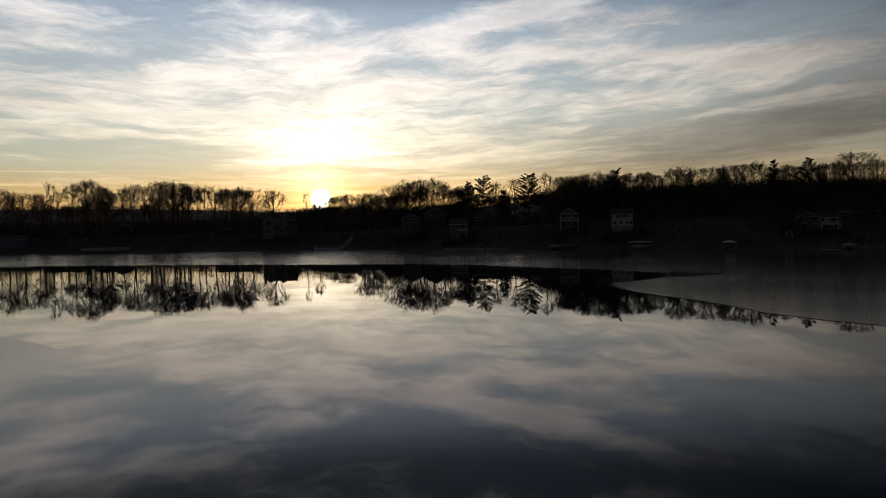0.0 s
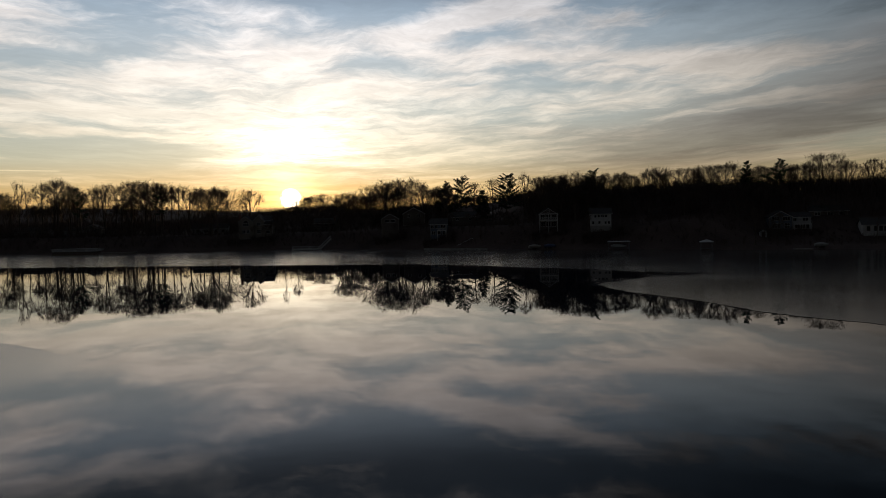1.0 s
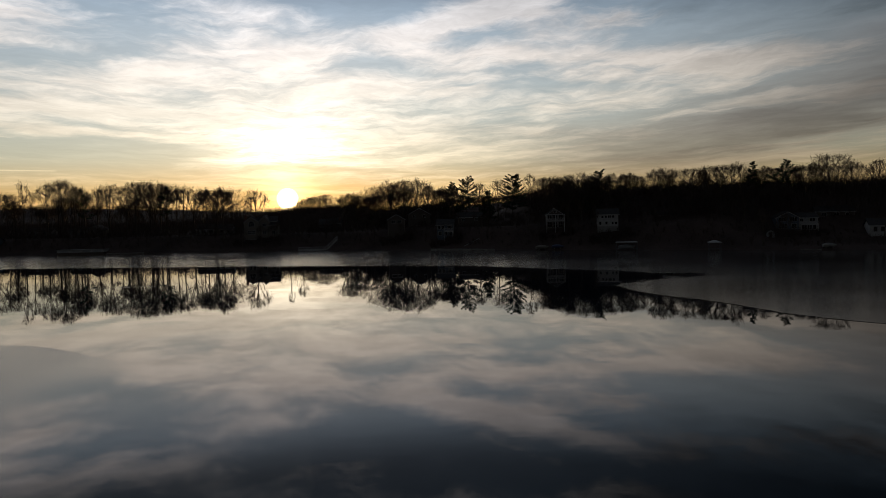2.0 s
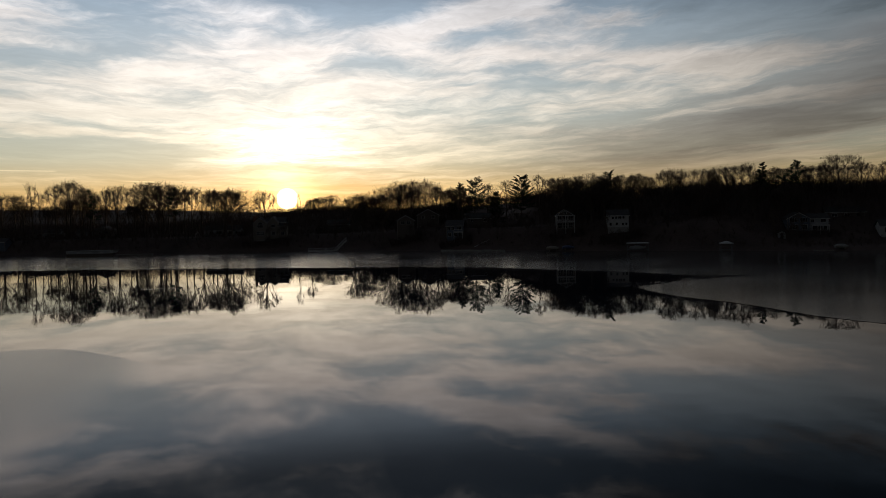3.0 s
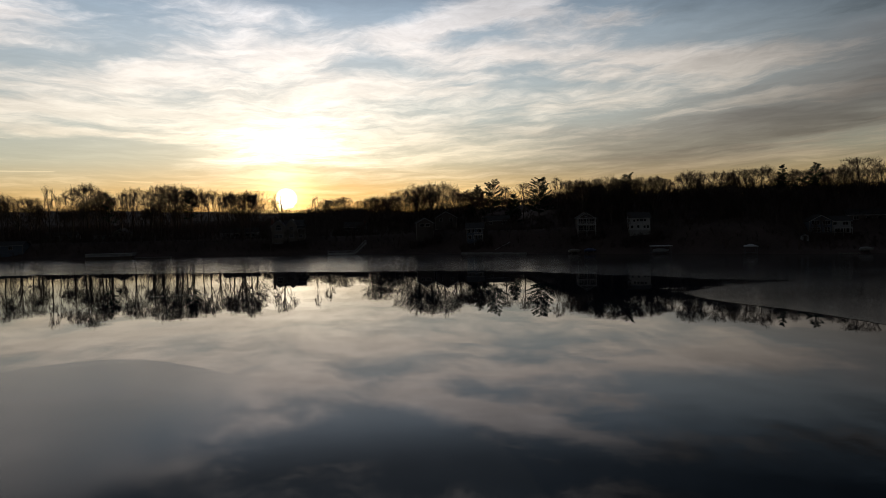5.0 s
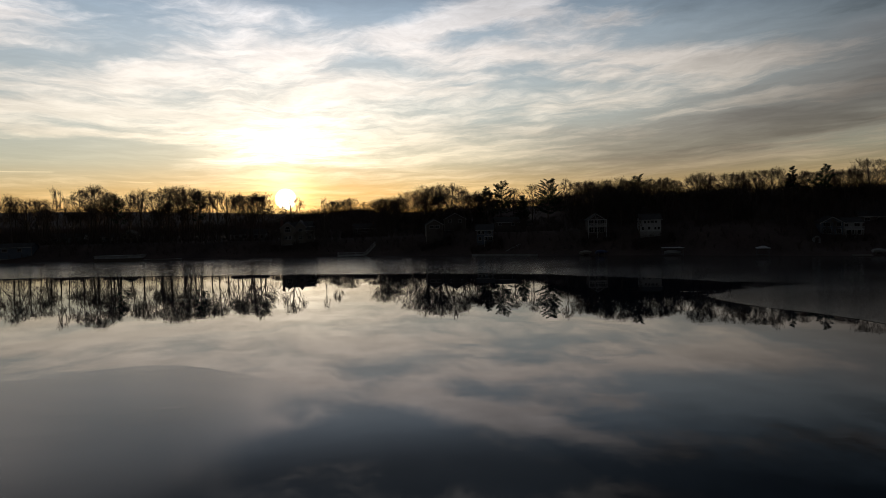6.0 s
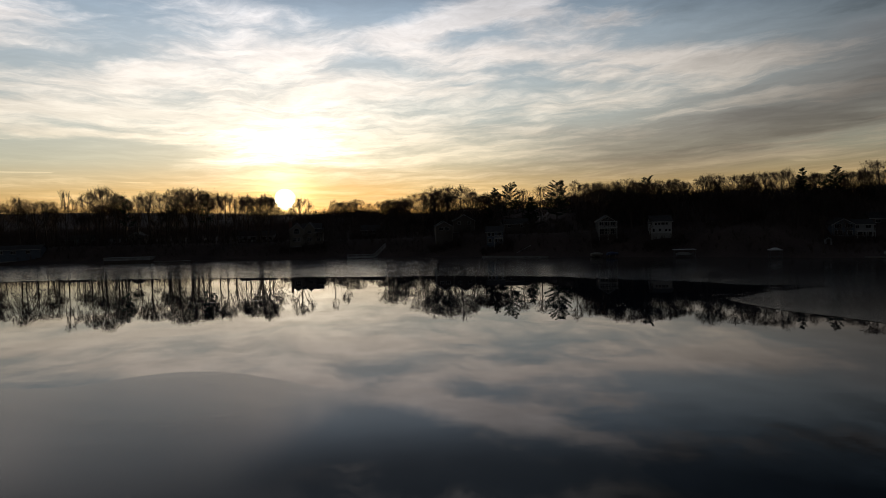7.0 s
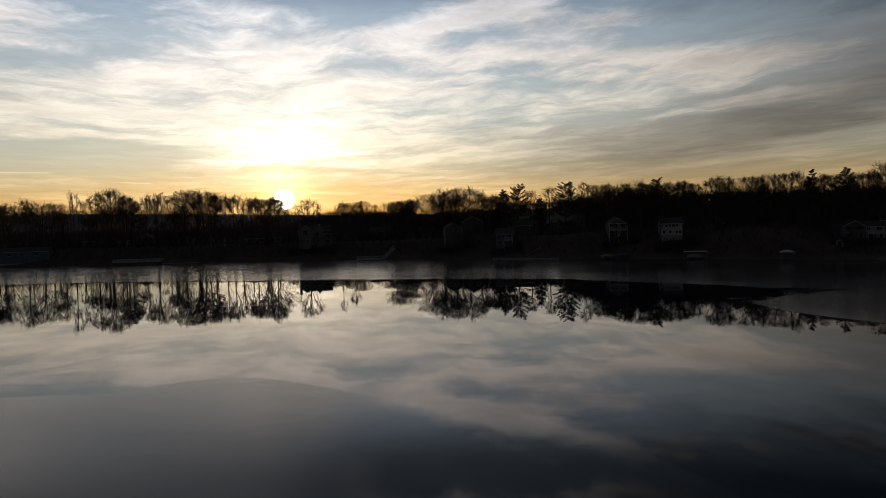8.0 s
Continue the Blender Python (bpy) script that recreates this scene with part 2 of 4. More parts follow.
def mirror_over(g, tree, body, sheen, ior, normal):
    """A dull body under a clear reflecting skin."""
    tree.nodes.remove(tree.nodes["Principled BSDF"])
    low = g.add("ShaderNodeBsdfDiffuse")
    g.put(low.inputs["Color"], body)
    high = g.add("ShaderNodeBsdfGlossy")
    g.put(high.inputs["Color"], (1.0, 0.945, 0.90, 1))
    g.put(high.inputs["Roughness"], sheen)
    edge = g.add("ShaderNodeFresnel")
    g.put(edge.inputs["IOR"], ior)
    for n in (low, high, edge):
        g.put(n.inputs["Normal"], normal)
    both = g.add("ShaderNodeMixShader")
    g.put(both.inputs[0], edge.outputs[0])
    g.put(both.inputs[1], low.outputs[0])
    g.put(both.inputs[2], high.outputs[0])
    g.put(tree.nodes["Material Output"].inputs["Surface"], both.outputs[0])


def water():
    m = bpy.data.materials.new("lake_water")
    m.use_nodes = True
    g = Nodes(m.node_tree)
    where = g.add("ShaderNodeMapping")
    where.inputs["Scale"].default_value = (0.35, 1.0, 1.0)
    g.put(where.inputs["Vector"], g.add("ShaderNodeTexCoord").outputs["Object"])
    swell = g.noise(where.outputs[0], 0.22, 3.0, 0.5)
    ripple = g.noise(where.outputs[0], 1.3, 3.0, 0.5)
    bump = g.add("ShaderNodeBump")
    bump.inputs["Strength"].default_value, bump.inputs["Distance"].default_value = 1.0, 0.0045
    g.put(bump.inputs["Height"], g.math("MULTIPLY_ADD", ripple, 0.12, swell))
    mirror_over(g, m.node_tree, (0.006, 0.011, 0.020, 1), 0.007, 1.36, bump.outputs[0])
    return m


def ice(name, rough, smoother, west, east, dark, light, relief, ior, clearer):
    """Lake ice: frosted in the west, clearer towards the east."""
    m = bpy.data.materials.new(name)
    m.use_nodes = True
    g = Nodes(m.node_tree)
    where = g.add("ShaderNodeMapping")
    where.inputs["Scale"].default_value = (0.4, 1.0, 1.0)
    spot = g.add("ShaderNodeTexCoord").outputs["Object"]
    g.put(where.inputs["Vector"], spot)
    xyz = g.add("ShaderNodeSeparateXYZ")
    g.put(xyz.inputs[0], spot)
    patch = g.noise(where.outputs[0], 0.045, 5.0, 0.6, 0.6)
    crust = g.noise(where.outputs[0], 0.9, 5.0, 0.65, 0.8)
    frost = g.noise(where.outputs[0], 2.6, 4.0, 0.7, 0.4)
    body = g.ramp(g.math("MULTIPLY_ADD", crust, 0.3, g.math("MULTIPLY", patch, 0.7)), [(0.35, dark), (0.65, light)])
    clear = g.step(g.math("MULTIPLY_ADD", g.math("SUBTRACT", patch, 0.5), (east - west) * 0.5, xyz.outputs[0]), west, east)
    sheen = g.math("MULTIPLY_ADD", clear, smoother - rough, rough)
    sheen = g.math("MULTIPLY", sheen, g.math("MULTIPLY_ADD", g.math("SUBTRACT", patch, 0.5), 0.9, 1.0))
    bump = g.add("ShaderNodeBump")
    bump.inputs["Strength"].default_value, bump.inputs["Distance"].default_value = relief, 0.035
    worn = g.math("MULTIPLY", g.step(patch, 0.45, 0.68), g.math("MULTIPLY_ADD", clear, -0.85, 1.0))
    g.put(bump.inputs["Height"], g.math("MULTIPLY", g.math("MULTIPLY_ADD", frost, 0.45, crust), worn))
    mirror_over(g, m.node_tree, body, sheen, g.math("MULTIPLY_ADD", clear, clearer - ior, ior), bump.outputs[0])
    return m


GLASS = glass()
WATER = water()
ICE = ice("grey_lake_ice", 0.155, 0.145, -35.0, 20.0, (0.012, 0.0115, 0.0135), (0.030, 0.0287, 0.033), 1.0, 1.36, 1.16)
SKIM = ice("thin_skim_ice", 0.19, 0.014, -46.0, -33.0, (0.018, 0.018, 0.018), (0.04, 0.038, 0.037), 0.35, 1.38, 1.38)

# ---- ground, water and ice ----
SHORE = ((-4600, 340), (-900, 335), (-420, 318), (-221, 298), (-186, 292), (-135, 287), (-87, 283.5), (-61, 280.5), (-34, 271),
         (-7, 260), (12, 250), (33, 242), (55, 234.5), (80, 221.5), (98, 211), (121, 206), (200, 180), (420, 120), (900, 60), (4600, 0))


def shore_y(x):
    for (x0, y0), (x1, y1) in zip(SHORE, SHORE[1:]):
        if x <= x1:
            k = min(1.0, max(0.0, (x - x0) / (x1 - x0)))
            return y0 + (y1 - y0) * k
    return SHORE[-1][1]


def smooth(a, b, v):
    k = min(1.0, max(0.0, (v - a) / (b - a)))
    return k * k * (3 - 2 * k)


def land(x, y):
    """Height of the ground."""
    wob = noise.noise((x * 0.05, y * 0.05, 0.3)) * 2.5 + noise.noise((x * 0.3, y * 0.3, 1.7)) * 0.7
    s = (y - shore_y(x)) * 0.93 + wob * 0.6
    near = max(-130 - y, abs(x) - 1500 if y < shore_y(x) else -1e9)
    if s < 0 and near < 0:
        return max(-3.0, max(s, near) * 0.2) - 0.15
    if s < 0:
        return 12 * smooth(0, 90, near) + 0.2 + wob * 0.2 * smooth(0, 20, near)
    right = smooth(-75, 30, x)
    bank = 0.35 + 0.6 * smooth(0, 2.5, s)
    rise = (5.6 + 2.4 * right) * smooth(1.0, 19 + 30 * smooth(82, 108, x), s)
    upper = (1.2 + 10.0 * right) * smooth(16, 75, s)
    far = ((13.0 + 10.0 * smooth(220, 430, -x)) * (1 - right) ** 1.3 + 1.0) * smooth(170, 420, s) + 3.0 * noise.noise((x * 0.004, y * 0.004, 5.0)) * smooth(120, 300, s)
    saddle = 6.5 * math.exp(-((x - 13) / 15) ** 2) * smooth(14, 45, s) * (1 - smooth(95, 140, s))
    hump = 10.0 * math.exp(-(((x + 86) / 36) ** 2 + ((y - 450) / 60) ** 2))
    return bank + rise + upper + far + hump - saddle + wob * 0.16 * smooth(3, 14, s)


def spread_lines(*spans):
    out = []
    for a, b, n in spans:
        out += [a + (b - a) * i / n for i in range(n)]
    return out + [spans[-1][1]]


def mesh_object(name, verts, faces, material, smooth_shade=True):
    me = bpy.data.meshes.new(name)
    me.from_pydata(verts, [], faces)
    me.materials.append(material)
    if smooth_shade:
        me.polygons.foreach_set("use_smooth", [True] * len(me.polygons))
    me.update()
    return new(name, me)


def build_ground():
    xs = spread_lines((-4600, -900, 14), (-900, -330, 30), (-330, 260, 150), (260, 900, 30), (900, 4600, 14))
    ys = spread_lines((-4600, -260, 12), (-260, -120, 16), (-120, 30, 4), (30, 190, 16), (190, 345, 78), (345, 820, 48), (820, 4700, 16))
    verts = [(x, y, land(x, y)) for y in ys for x in xs]
    n = len(xs)
    faces = [(j * n + i, j * n + i + 1, (j + 1) * n + i + 1, (j + 1) * n + i) for j in range(len(ys) - 1) for i in range(n - 1)]
    return tagged(mesh_object("ground", verts, faces, EARTH), "dark wooded hillside of leaf litter and turf round a lake", "ground", kind="structure")


def build_water():
    xs = spread_lines((-1700, 1700, 34))
    ys = spread_lines((-260, 400, 22))
    n = len(xs)
    verts = [(x, y, 0.0) for y in ys for x in xs]
    faces = [(j * n + i, j * n + i + 1, (j + 1) * n + i + 1, (j + 1) * n + i) for j in range(len(ys) - 1) for i in range(n - 1)]
    return tagged(mesh_object("water", verts, faces, WATER), "calm open lake water mirroring the evening sky", "water", kind="structure")


def ice_sheet(edge, closing, material, label, thick, jag, seed):
    """A sheet of ice: a ragged edge through the given points, closed round by far points."""
    line = []
    pts = [Vector(p) for p in edge]
    for i in range(len(pts) - 1):
        p0, p1, p2, p3 = pts[max(i - 1, 0)], pts[i], pts[i + 1], pts[min(i + 2, len(pts) - 1)]
        steps = max(3, min(60, int((p2 - p1).length / 1.2)))
        for k in range(steps):
            t = k / steps
            q = 0.5 * (2 * p1 + (p2 - p0) * t + (2 * p0 - 5 * p1 + 4 * p2 - p3) * t * t + (3 * p1 - p0 - 3 * p2 + p3) * t ** 3)
            side = Vector((-(p2 - p1).y, (p2 - p1).x)).normalized()
            j = noise.noise((q.x * 0.09, q.y * 0.09, seed)) * 1.0 + noise.noise((q.x * 0.5, q.y * 0.5, seed)) * 0.45
            line.append(q + side * j * jag)
    outline = [(q.x, q.y) for q in line] + list(closing)
    bm = bmesh.new()
    top = [bm.verts.new((x, y, thick)) for x, y in outline]
    face = bm.faces.new(top)
    low = bmesh.ops.extrude_face_region(bm, geom=[face])
    bmesh.ops.translate(bm, verts=[v for v in low["geom"] if isinstance(v, bmesh.types.BMVert)], vec=(0, 0, -thick - 0.04))
    bmesh.ops.recalc_face_normals(bm, faces=bm.faces)
    bmesh.ops.triangulate(bm, faces=[f for f in bm.faces if len(f.verts) > 4])
    me = bpy.data.meshes.new("ice_sheet")
    bm.to_mesh(me)
    bm.free()
    me.materials.append(material)
    return tagged(new("ice_sheet", me), label, "ice", kind="structure")


build_ground()
build_water()
ice_sheet(((-700, 240), (-300, 220), (-166, 204.5), (-126, 201), (-88, 194.5), (-57, 189.5), (-6, 176.5), (8, 167.5), (20, 158), (30, 150), (37, 143), (44, 140),
           (51, 135.5), (45, 134), (37, 130.5), (30, 125), (23.2, 119.5), (25.0, 107.2), (31.2, 93.6), (34.4, 85.4), (36.4, 80.8), (41.8, 73.2), (60, 49), (110, 12), (260, -30), (700, -90)),
          ((1600, -120), (1600, 60), (900, 90), (420, 150), (130, 235), (60, 262), (-60, 310), (-700, 360)),
          ICE, "grey frozen lake ice along the far shore", 0.035, 1.2, 3.0)
ice_sheet(((-12, 6), (-14, 34), (-20, 50), (-29, 58.5), (-36.4, 62.0), (-42, 65.6), (-46, 68.6), (-50, 71.0), (-54.5, 72.4), (-59.5, 71.2), (-63.5, 68.4), (-68, 66.5), (-80, 66), (-130, 58), (-220, 70)),
          ((-400, 60), (-400, -60), (-12, -60)), SKIM, "thin grey skim of ice on open water", 0.005, 0.8, 8.0)
ice_sheet(((-80, 135.4), (-76.6, 136.2), (-71, 137), (-66.5, 137.9), (-62, 137.6)), ((-66.5, 137.3), (-71, 136.3), (-76.6, 135.7)),
          SKIM, "thin floating sliver of ice on dark water", 0.004, 0.12, 12.0)

# loose slivers of ice in the dark lead between the shore ice and its tongue
lead_rng = random.Random(17)
for i in range(16):
    k = lead_rng.random()
    cx, cy = 24 + 24 * k + lead_rng.uniform(-7, 3), 119 + 15.5 * k + lead_rng.uniform(0.5, 5.0)
    half, deep = lead_rng.uniform(1.8, 5.5), lead_rng.uniform(0.15, 0.5)
    ice_sheet(((cx - half, cy), (cx - half * 0.3, cy + deep), (cx + half * 0.4, cy + deep * 0.8), (cx + half, cy + 0.1)),
              ((cx + half * 0.5, cy - deep * 0.5), (cx - half * 0.4, cy - deep * 0.7)), ICE, "loose sliver of grey ice in a dark lead", 0.02, 0.08, 20.0 + i)

# ---- trees ----


def tube(verts, faces, path, radii, sides=3):
    """A tapering limb along a path; the last radius may be nil."""
    start = None
    for i, p in enumerate(path):
        a = (path[min(i + 1, len(path) - 1)] - path[max(i - 1, 0)]).normalized()
        u = a.orthogonal().normalized()
        w = a.cross(u)
        ring = len(verts)
        for k in range(sides):
            c = 2 * math.pi * k / sides
            verts.append(tuple(p + (u * math.cos(c) + w * math.sin(c)) * radii[i]))
        if start is not None:
            for k in range(sides):
                k2 = (k + 1) % sides
                faces.append((start + k, start + k2, ring + k2, ring + k))
        start = ring


def limb_path(rng, p, way, length, steps, wander, lift):
    path = [p.copy()]
    way = way.normalized()
    for _ in range(steps):
        way = (way + Vector((rng.uniform(-1, 1), rng.uniform(-1, 1), rng.uniform(-1, 1))) * wander + Vector((0, 0, lift))).normalized()
        p = p + way * (length / steps)
        path.append(p.copy())
    return path


def along(path, k):
    f = min(k, 0.999) * (len(path) - 1)
    i = int(f)
    return path[i].lerp(path[i + 1], f - i), (path[i + 1] - path[i]).normalized()


def fork(rng, way, angle):
    side = way.orthogonal().normalized()
    side.rotate(Matrix.Rotation(rng.uniform(0, 2 * math.pi), 3, way))
    return (way * math.cos(angle) + side * math.sin(angle)).normalized()


def child(name, verts, faces, material, parent, label=""):
    ob = mesh_object(name, verts, faces, material)
    ob.parent = parent
    return tagged(ob, label) if label else ob


def thing(name, label, category, group=""):
    return tagged(new(name), label, category, group)


def sprig(verts, faces, p, q, width):
    """A fine twig: two crossed slivers."""
    a = (q - p).normalized().orthogonal().normalized() * width
    b = a.cross((q - p).normalized())
    i = len(verts)
    verts += [tuple(p + a), tuple(p - a), tuple(q), tuple(p + b), tuple(p - b)]
    faces += [(i, i + 1, i + 2), (i + 3, i + 4, i + 2)]


def bend(p, way, q, steps):
    """A limb that leaves p along way and curves over to q."""
    mid = p + way * (q - p).length * 0.5
    return [p * (1 - k) ** 2 + mid * 2 * k * (1 - k) + q * k * k for k in [i / steps for i in range(steps + 1)]]


def bare_tree(seed, height=18.0, crown=0.3, spread=0.3, limbs=7, girth=0.26, second=5, third=5, twigs=7, low=1.75, leader=0.25, label="", group=""):
    """A leafless tree: a trunk that parts into limbs, which arch out to a domed crown and part again into sprays of fine twigs.
    crown: height of the first fork; spread: half the crown's width; both over the whole height. low: how far down the limbs spread, in radians from upright. leader: how far up the middle limb the others may leave it."""
    rng = random.Random(seed)
    root = thing("bare_tree", label, "tree", group)
    tv, tf, lv, lf = [], [], [], []
    fork_z = height * crown
    trunk = limb_path(rng, Vector((0, 0, -0.6)), Vector((rng.uniform(-.04, .04), rng.uniform(-.04, .04), 1)), fork_z + 0.6, 4, 0.045, 0.02)
    tube(tv, tf, trunk, [girth * k for k in (1.7, 1.35, 1.15, 0.98, 0.85)], 7)
    half = height * (1 - crown) * 0.82
    heart = Vector((trunk[-1].x, trunk[-1].y, height - half))

    def goal(tilt, turn, r):
        wide, tall = abs(math.sin(tilt)) ** 0.75, math.copysign(abs(math.cos(tilt)) ** 0.55, math.cos(tilt))
        d = Vector((wide * math.cos(turn), wide * math.sin(turn), tall))
        r *= 1.0 + 0.22 * noise.noise(d * 1.7 + Vector((seed * 3.1, 0, 0)))
        return heart + Vector((d.x * spread * height, d.y * spread * height, d.z * half)) * r

    spine = trunk
    for a in range(limbs):
        turn = 6.283 * a / limbs * 2.4 + rng.uniform(-0.5, 0.5)
        tilt = 0.1 if a == 0 else low * ((a + rng.uniform(-0.3, 0.5)) / limbs) ** 0.6
        start, up = trunk[-1], Vector((0, 0, 1))
        if a and a % 3:
            start, up = along(spine, leader * rng.random())
        elif a:
            start, up = along(trunk, rng.uniform(0.85, 0.99))
        way = (up * 0.9 + Vector((math.cos(turn), math.sin(turn), 0)) * 0.62 * math.sin(tilt)).normalized()
        limb = bend(start, way, goal(tilt, turn, 0.72 if a == 0 else rng.uniform(0.42, 0.60)), 4)
        spine = limb if a == 0 else spine
        thick = girth * (0.8 if a == 0 else rng.uniform(0.36, 0.52))
        tube(lv, lf, limb, [thick * k for k in (1.0, 0.85, 0.7, 0.55, 0.42)], 5)
        for b in range(second):
            p, w = along(limb, 0.999 if b < 2 else rng.uniform(0.4, 0.95))
            t2, u2 = tilt + rng.gauss(0, 0.30), turn + rng.gauss(0, 0.42) / max(0.35, math.sin(min(tilt, 1.6)))
            w = (w + Vector((0, 0, 0.12))).normalized()
            branch = bend(p, w, goal(t2, u2, rng.uniform(0.70, 0.86)), 3)
            tube(lv, lf, branch, [thick * k for k in (0.42, 0.34, 0.26, 0.18)], 3)
            for c in range(third):
                p, w = along(branch, 0.999 if c < 2 else rng.uniform(0.2, 0.95))
                t3, u3 = t2 + rng.gauss(0, 0.17), u2 + rng.gauss(0, 0.26) / max(0.35, math.sin(min(abs(t2), 1.6)))
                shoot = bend(p, w, goal(t3, u3, rng.uniform(0.80, 0.97)), 2)
                tube(lv, lf, shoot, [0.044, 0.034, 0.020], 3)
                for _ in range(twigs):
                    p, w = along(shoot, rng.uniform(0.1, 1.0))
                    way = (fork(rng, w, rng.uniform(0.25, 1.0)) + (p - heart).normalized() * 0.45 + Vector((0, 0, 0.10))).normalized()
                    sprig(lv, lf, p, p + way * rng.uniform(0.7, 1.5), 0.022)
    # scale the whole so that its top stands at the height asked for
    reach = max(v[2] for v in lv) / height
    lv = [(v[0] / reach, v[1] / reach, v[2] / reach) for v in lv]
    tv = [(v[0] / reach, v[1] / reach, v[2] / reach) for v in tv]
    child("trunk", tv, tf, BARK, root)
    tagged(child("crown", lv, lf, TWIG, root), kind="stuff")
    return root


def tuft(rng, verts, faces, p, size, blades, flat=0.20):
    """A tuft of needle sprays."""
    for _ in range(blades):
        a = Vector((rng.gauss(0, 1), rng.gauss(0, 1), rng.gauss(0.12, flat))).normalized()
        b = a.orthogonal().normalized()
        b.rotate(Matrix.Rotation(rng.uniform(0, 6.28), 3, a))
        l, w = size * rng.uniform(0.6, 1.1), size * rng.uniform(0.12, 0.22)
        i = len(verts)
        verts += [tuple(p), tuple(p + a * l * 0.55 + b * w), tuple(p + a * l), tuple(p + a * l * 0.55 - b * w)]
        faces.append((i, i + 1, i + 2, i + 3))


def pine_tree(seed, height, reach, base=0.3, whorls=14, per=5, droop=-0.02, openness=0.25, lean=0.0, taper=1.0, size=0.50, blades=8, label="", group=""):
    """A pine with whorls of level limbs that carry flat plates of needles."""
    rng = random.Random(seed)
    root = thing("pine_tree", label, "tree", group)
    tv, tf, lv, lf, nv, nf = [], [], [], [], [], []
    path = limb_path(rng, Vector((0, 0, -0.6)), Vector((lean, 0, 1)), height + 0.6, 8, 0.02, 0.0)
    tube(tv, tf, path, [0.30 * (1 - i / 8) ** 0.9 + 0.03 for i in range(9)], 6)
    for wv in range(whorls):
        k = base + (0.985 - base) * (wv + 0.3) / whorls
        top = (k - base) / (1 - base)
        for b in range(per):
            if rng.random() < openness:
                continue
            p, way = along(path, min(0.985, k + rng.uniform(-0.03, 0.03)))
            a = 2 * math.pi * (b + rng.random()) / per
            length = reach * ((1 - top) ** taper * 0.85 + 0.15) * rng.uniform(0.6, 1.15)
            out = Vector((math.cos(a), math.sin(a), rng.uniform(-0.05, 0.45) + 0.5 * top))
            limb = limb_path(rng, p, out, length, 4, 0.07, droop + 0.05)
            tube(lv, lf, limb, [0.06, 0.05, 0.04, 0.025, 0.012], 3)
            n = max(3, int(length * 2.4))
            for c in range(n):
                q, _ = along(limb, 0.36 + 0.64 * (c + 0.7) / n)
                spread = 0.20 * length * (0.4 + 0.6 * math.sin(math.pi * (c + 0.5) / n))
                for s in (-0.7, 0.1, 0.8):
                    o = Vector((-out.y, out.x, 0)) * s * spread + Vector((0, 0, rng.uniform(0.0, 0.15)))
                    tuft(rng, nv, nf, q + o * rng.uniform(0.6, 1.2), size, blades)
    tuft(rng, nv, nf, path[-1], size, blades * 2, 1.0)
    child("trunk", tv, tf, BARK, root)
    tagged(child("crown_limb", lv, lf, BARK, root), kind="stuff")
    tagged(child("foliage", nv, nf, NEEDLE, root, "dark green needle sprays"), kind="stuff")
    return root


BARE = "bare trees on the far shore"
TALL = "tall bare grey-brown deciduous tree on the far shore"
ROUND = "broad-crowned bare oak-like tree on the wooded hill"
tall_kinds = [bare_tree(20 + i, 18, c, w, n, 0.22, 5, 5, 4, low, 0.7, label=TALL, group=BARE)
              for i, (c, w, n, low) in enumerate(((0.40, 0.24, 6, 1.25), (0.46, 0.30, 7, 1.3), (0.38, 0.21, 7, 1.3), (0.50, 0.28, 6, 1.2), (0.42, 0.26, 7, 1.3)))]
round_kinds = [bare_tree(40 + i, 18, c, w, n, 0.30, 5, 5, 6, low, 0.3, label=ROUND, group=BARE)
               for i, (c, w, n, low) in enumerate(((0.26, 0.46, 10, 1.45), (0.30, 0.40, 9, 1.4), (0.24, 0.50, 11, 1.45), (0.32, 0.36, 9, 1.4)))]
snag = bare_tree(61, 18, 0.36, 0.12, 6, 0.18, 3, 3, 3, 1.0, 0.8, label="thin half-dead bare tree with few short limbs", group=BARE)
KINDS = {"t": tall_kinds, "r": round_kinds, "s": [snag]}
used = set()
tree_rng = random.Random(5)


def plant(rows):
    """Rows of kind, x, y and the height of the top."""
    for kind, x, y, top in rows:
        top += 1.5
        model = tree_rng.choice(KINDS[kind])
        turn, width = tree_rng.uniform(0, 360), tree_rng.uniform(0.9, 1.12)
        if model not in used:
            used.add(model)
            z = land(x, y)
            s = (top - z) / 18
            model.matrix_basis = pose(x, y, z, 0, 0, turn) @ Matrix.Diagonal((s * width, s * width, s, 1))
            continue
        z = land(x, y)
        s = (top - z) / 18
        copy = copy_thing(model, Matrix())
        copy.matrix_basis = pose(x, y, z, 0, 0, turn) @ Matrix.Diagonal((s * width, s * width, s, 1))


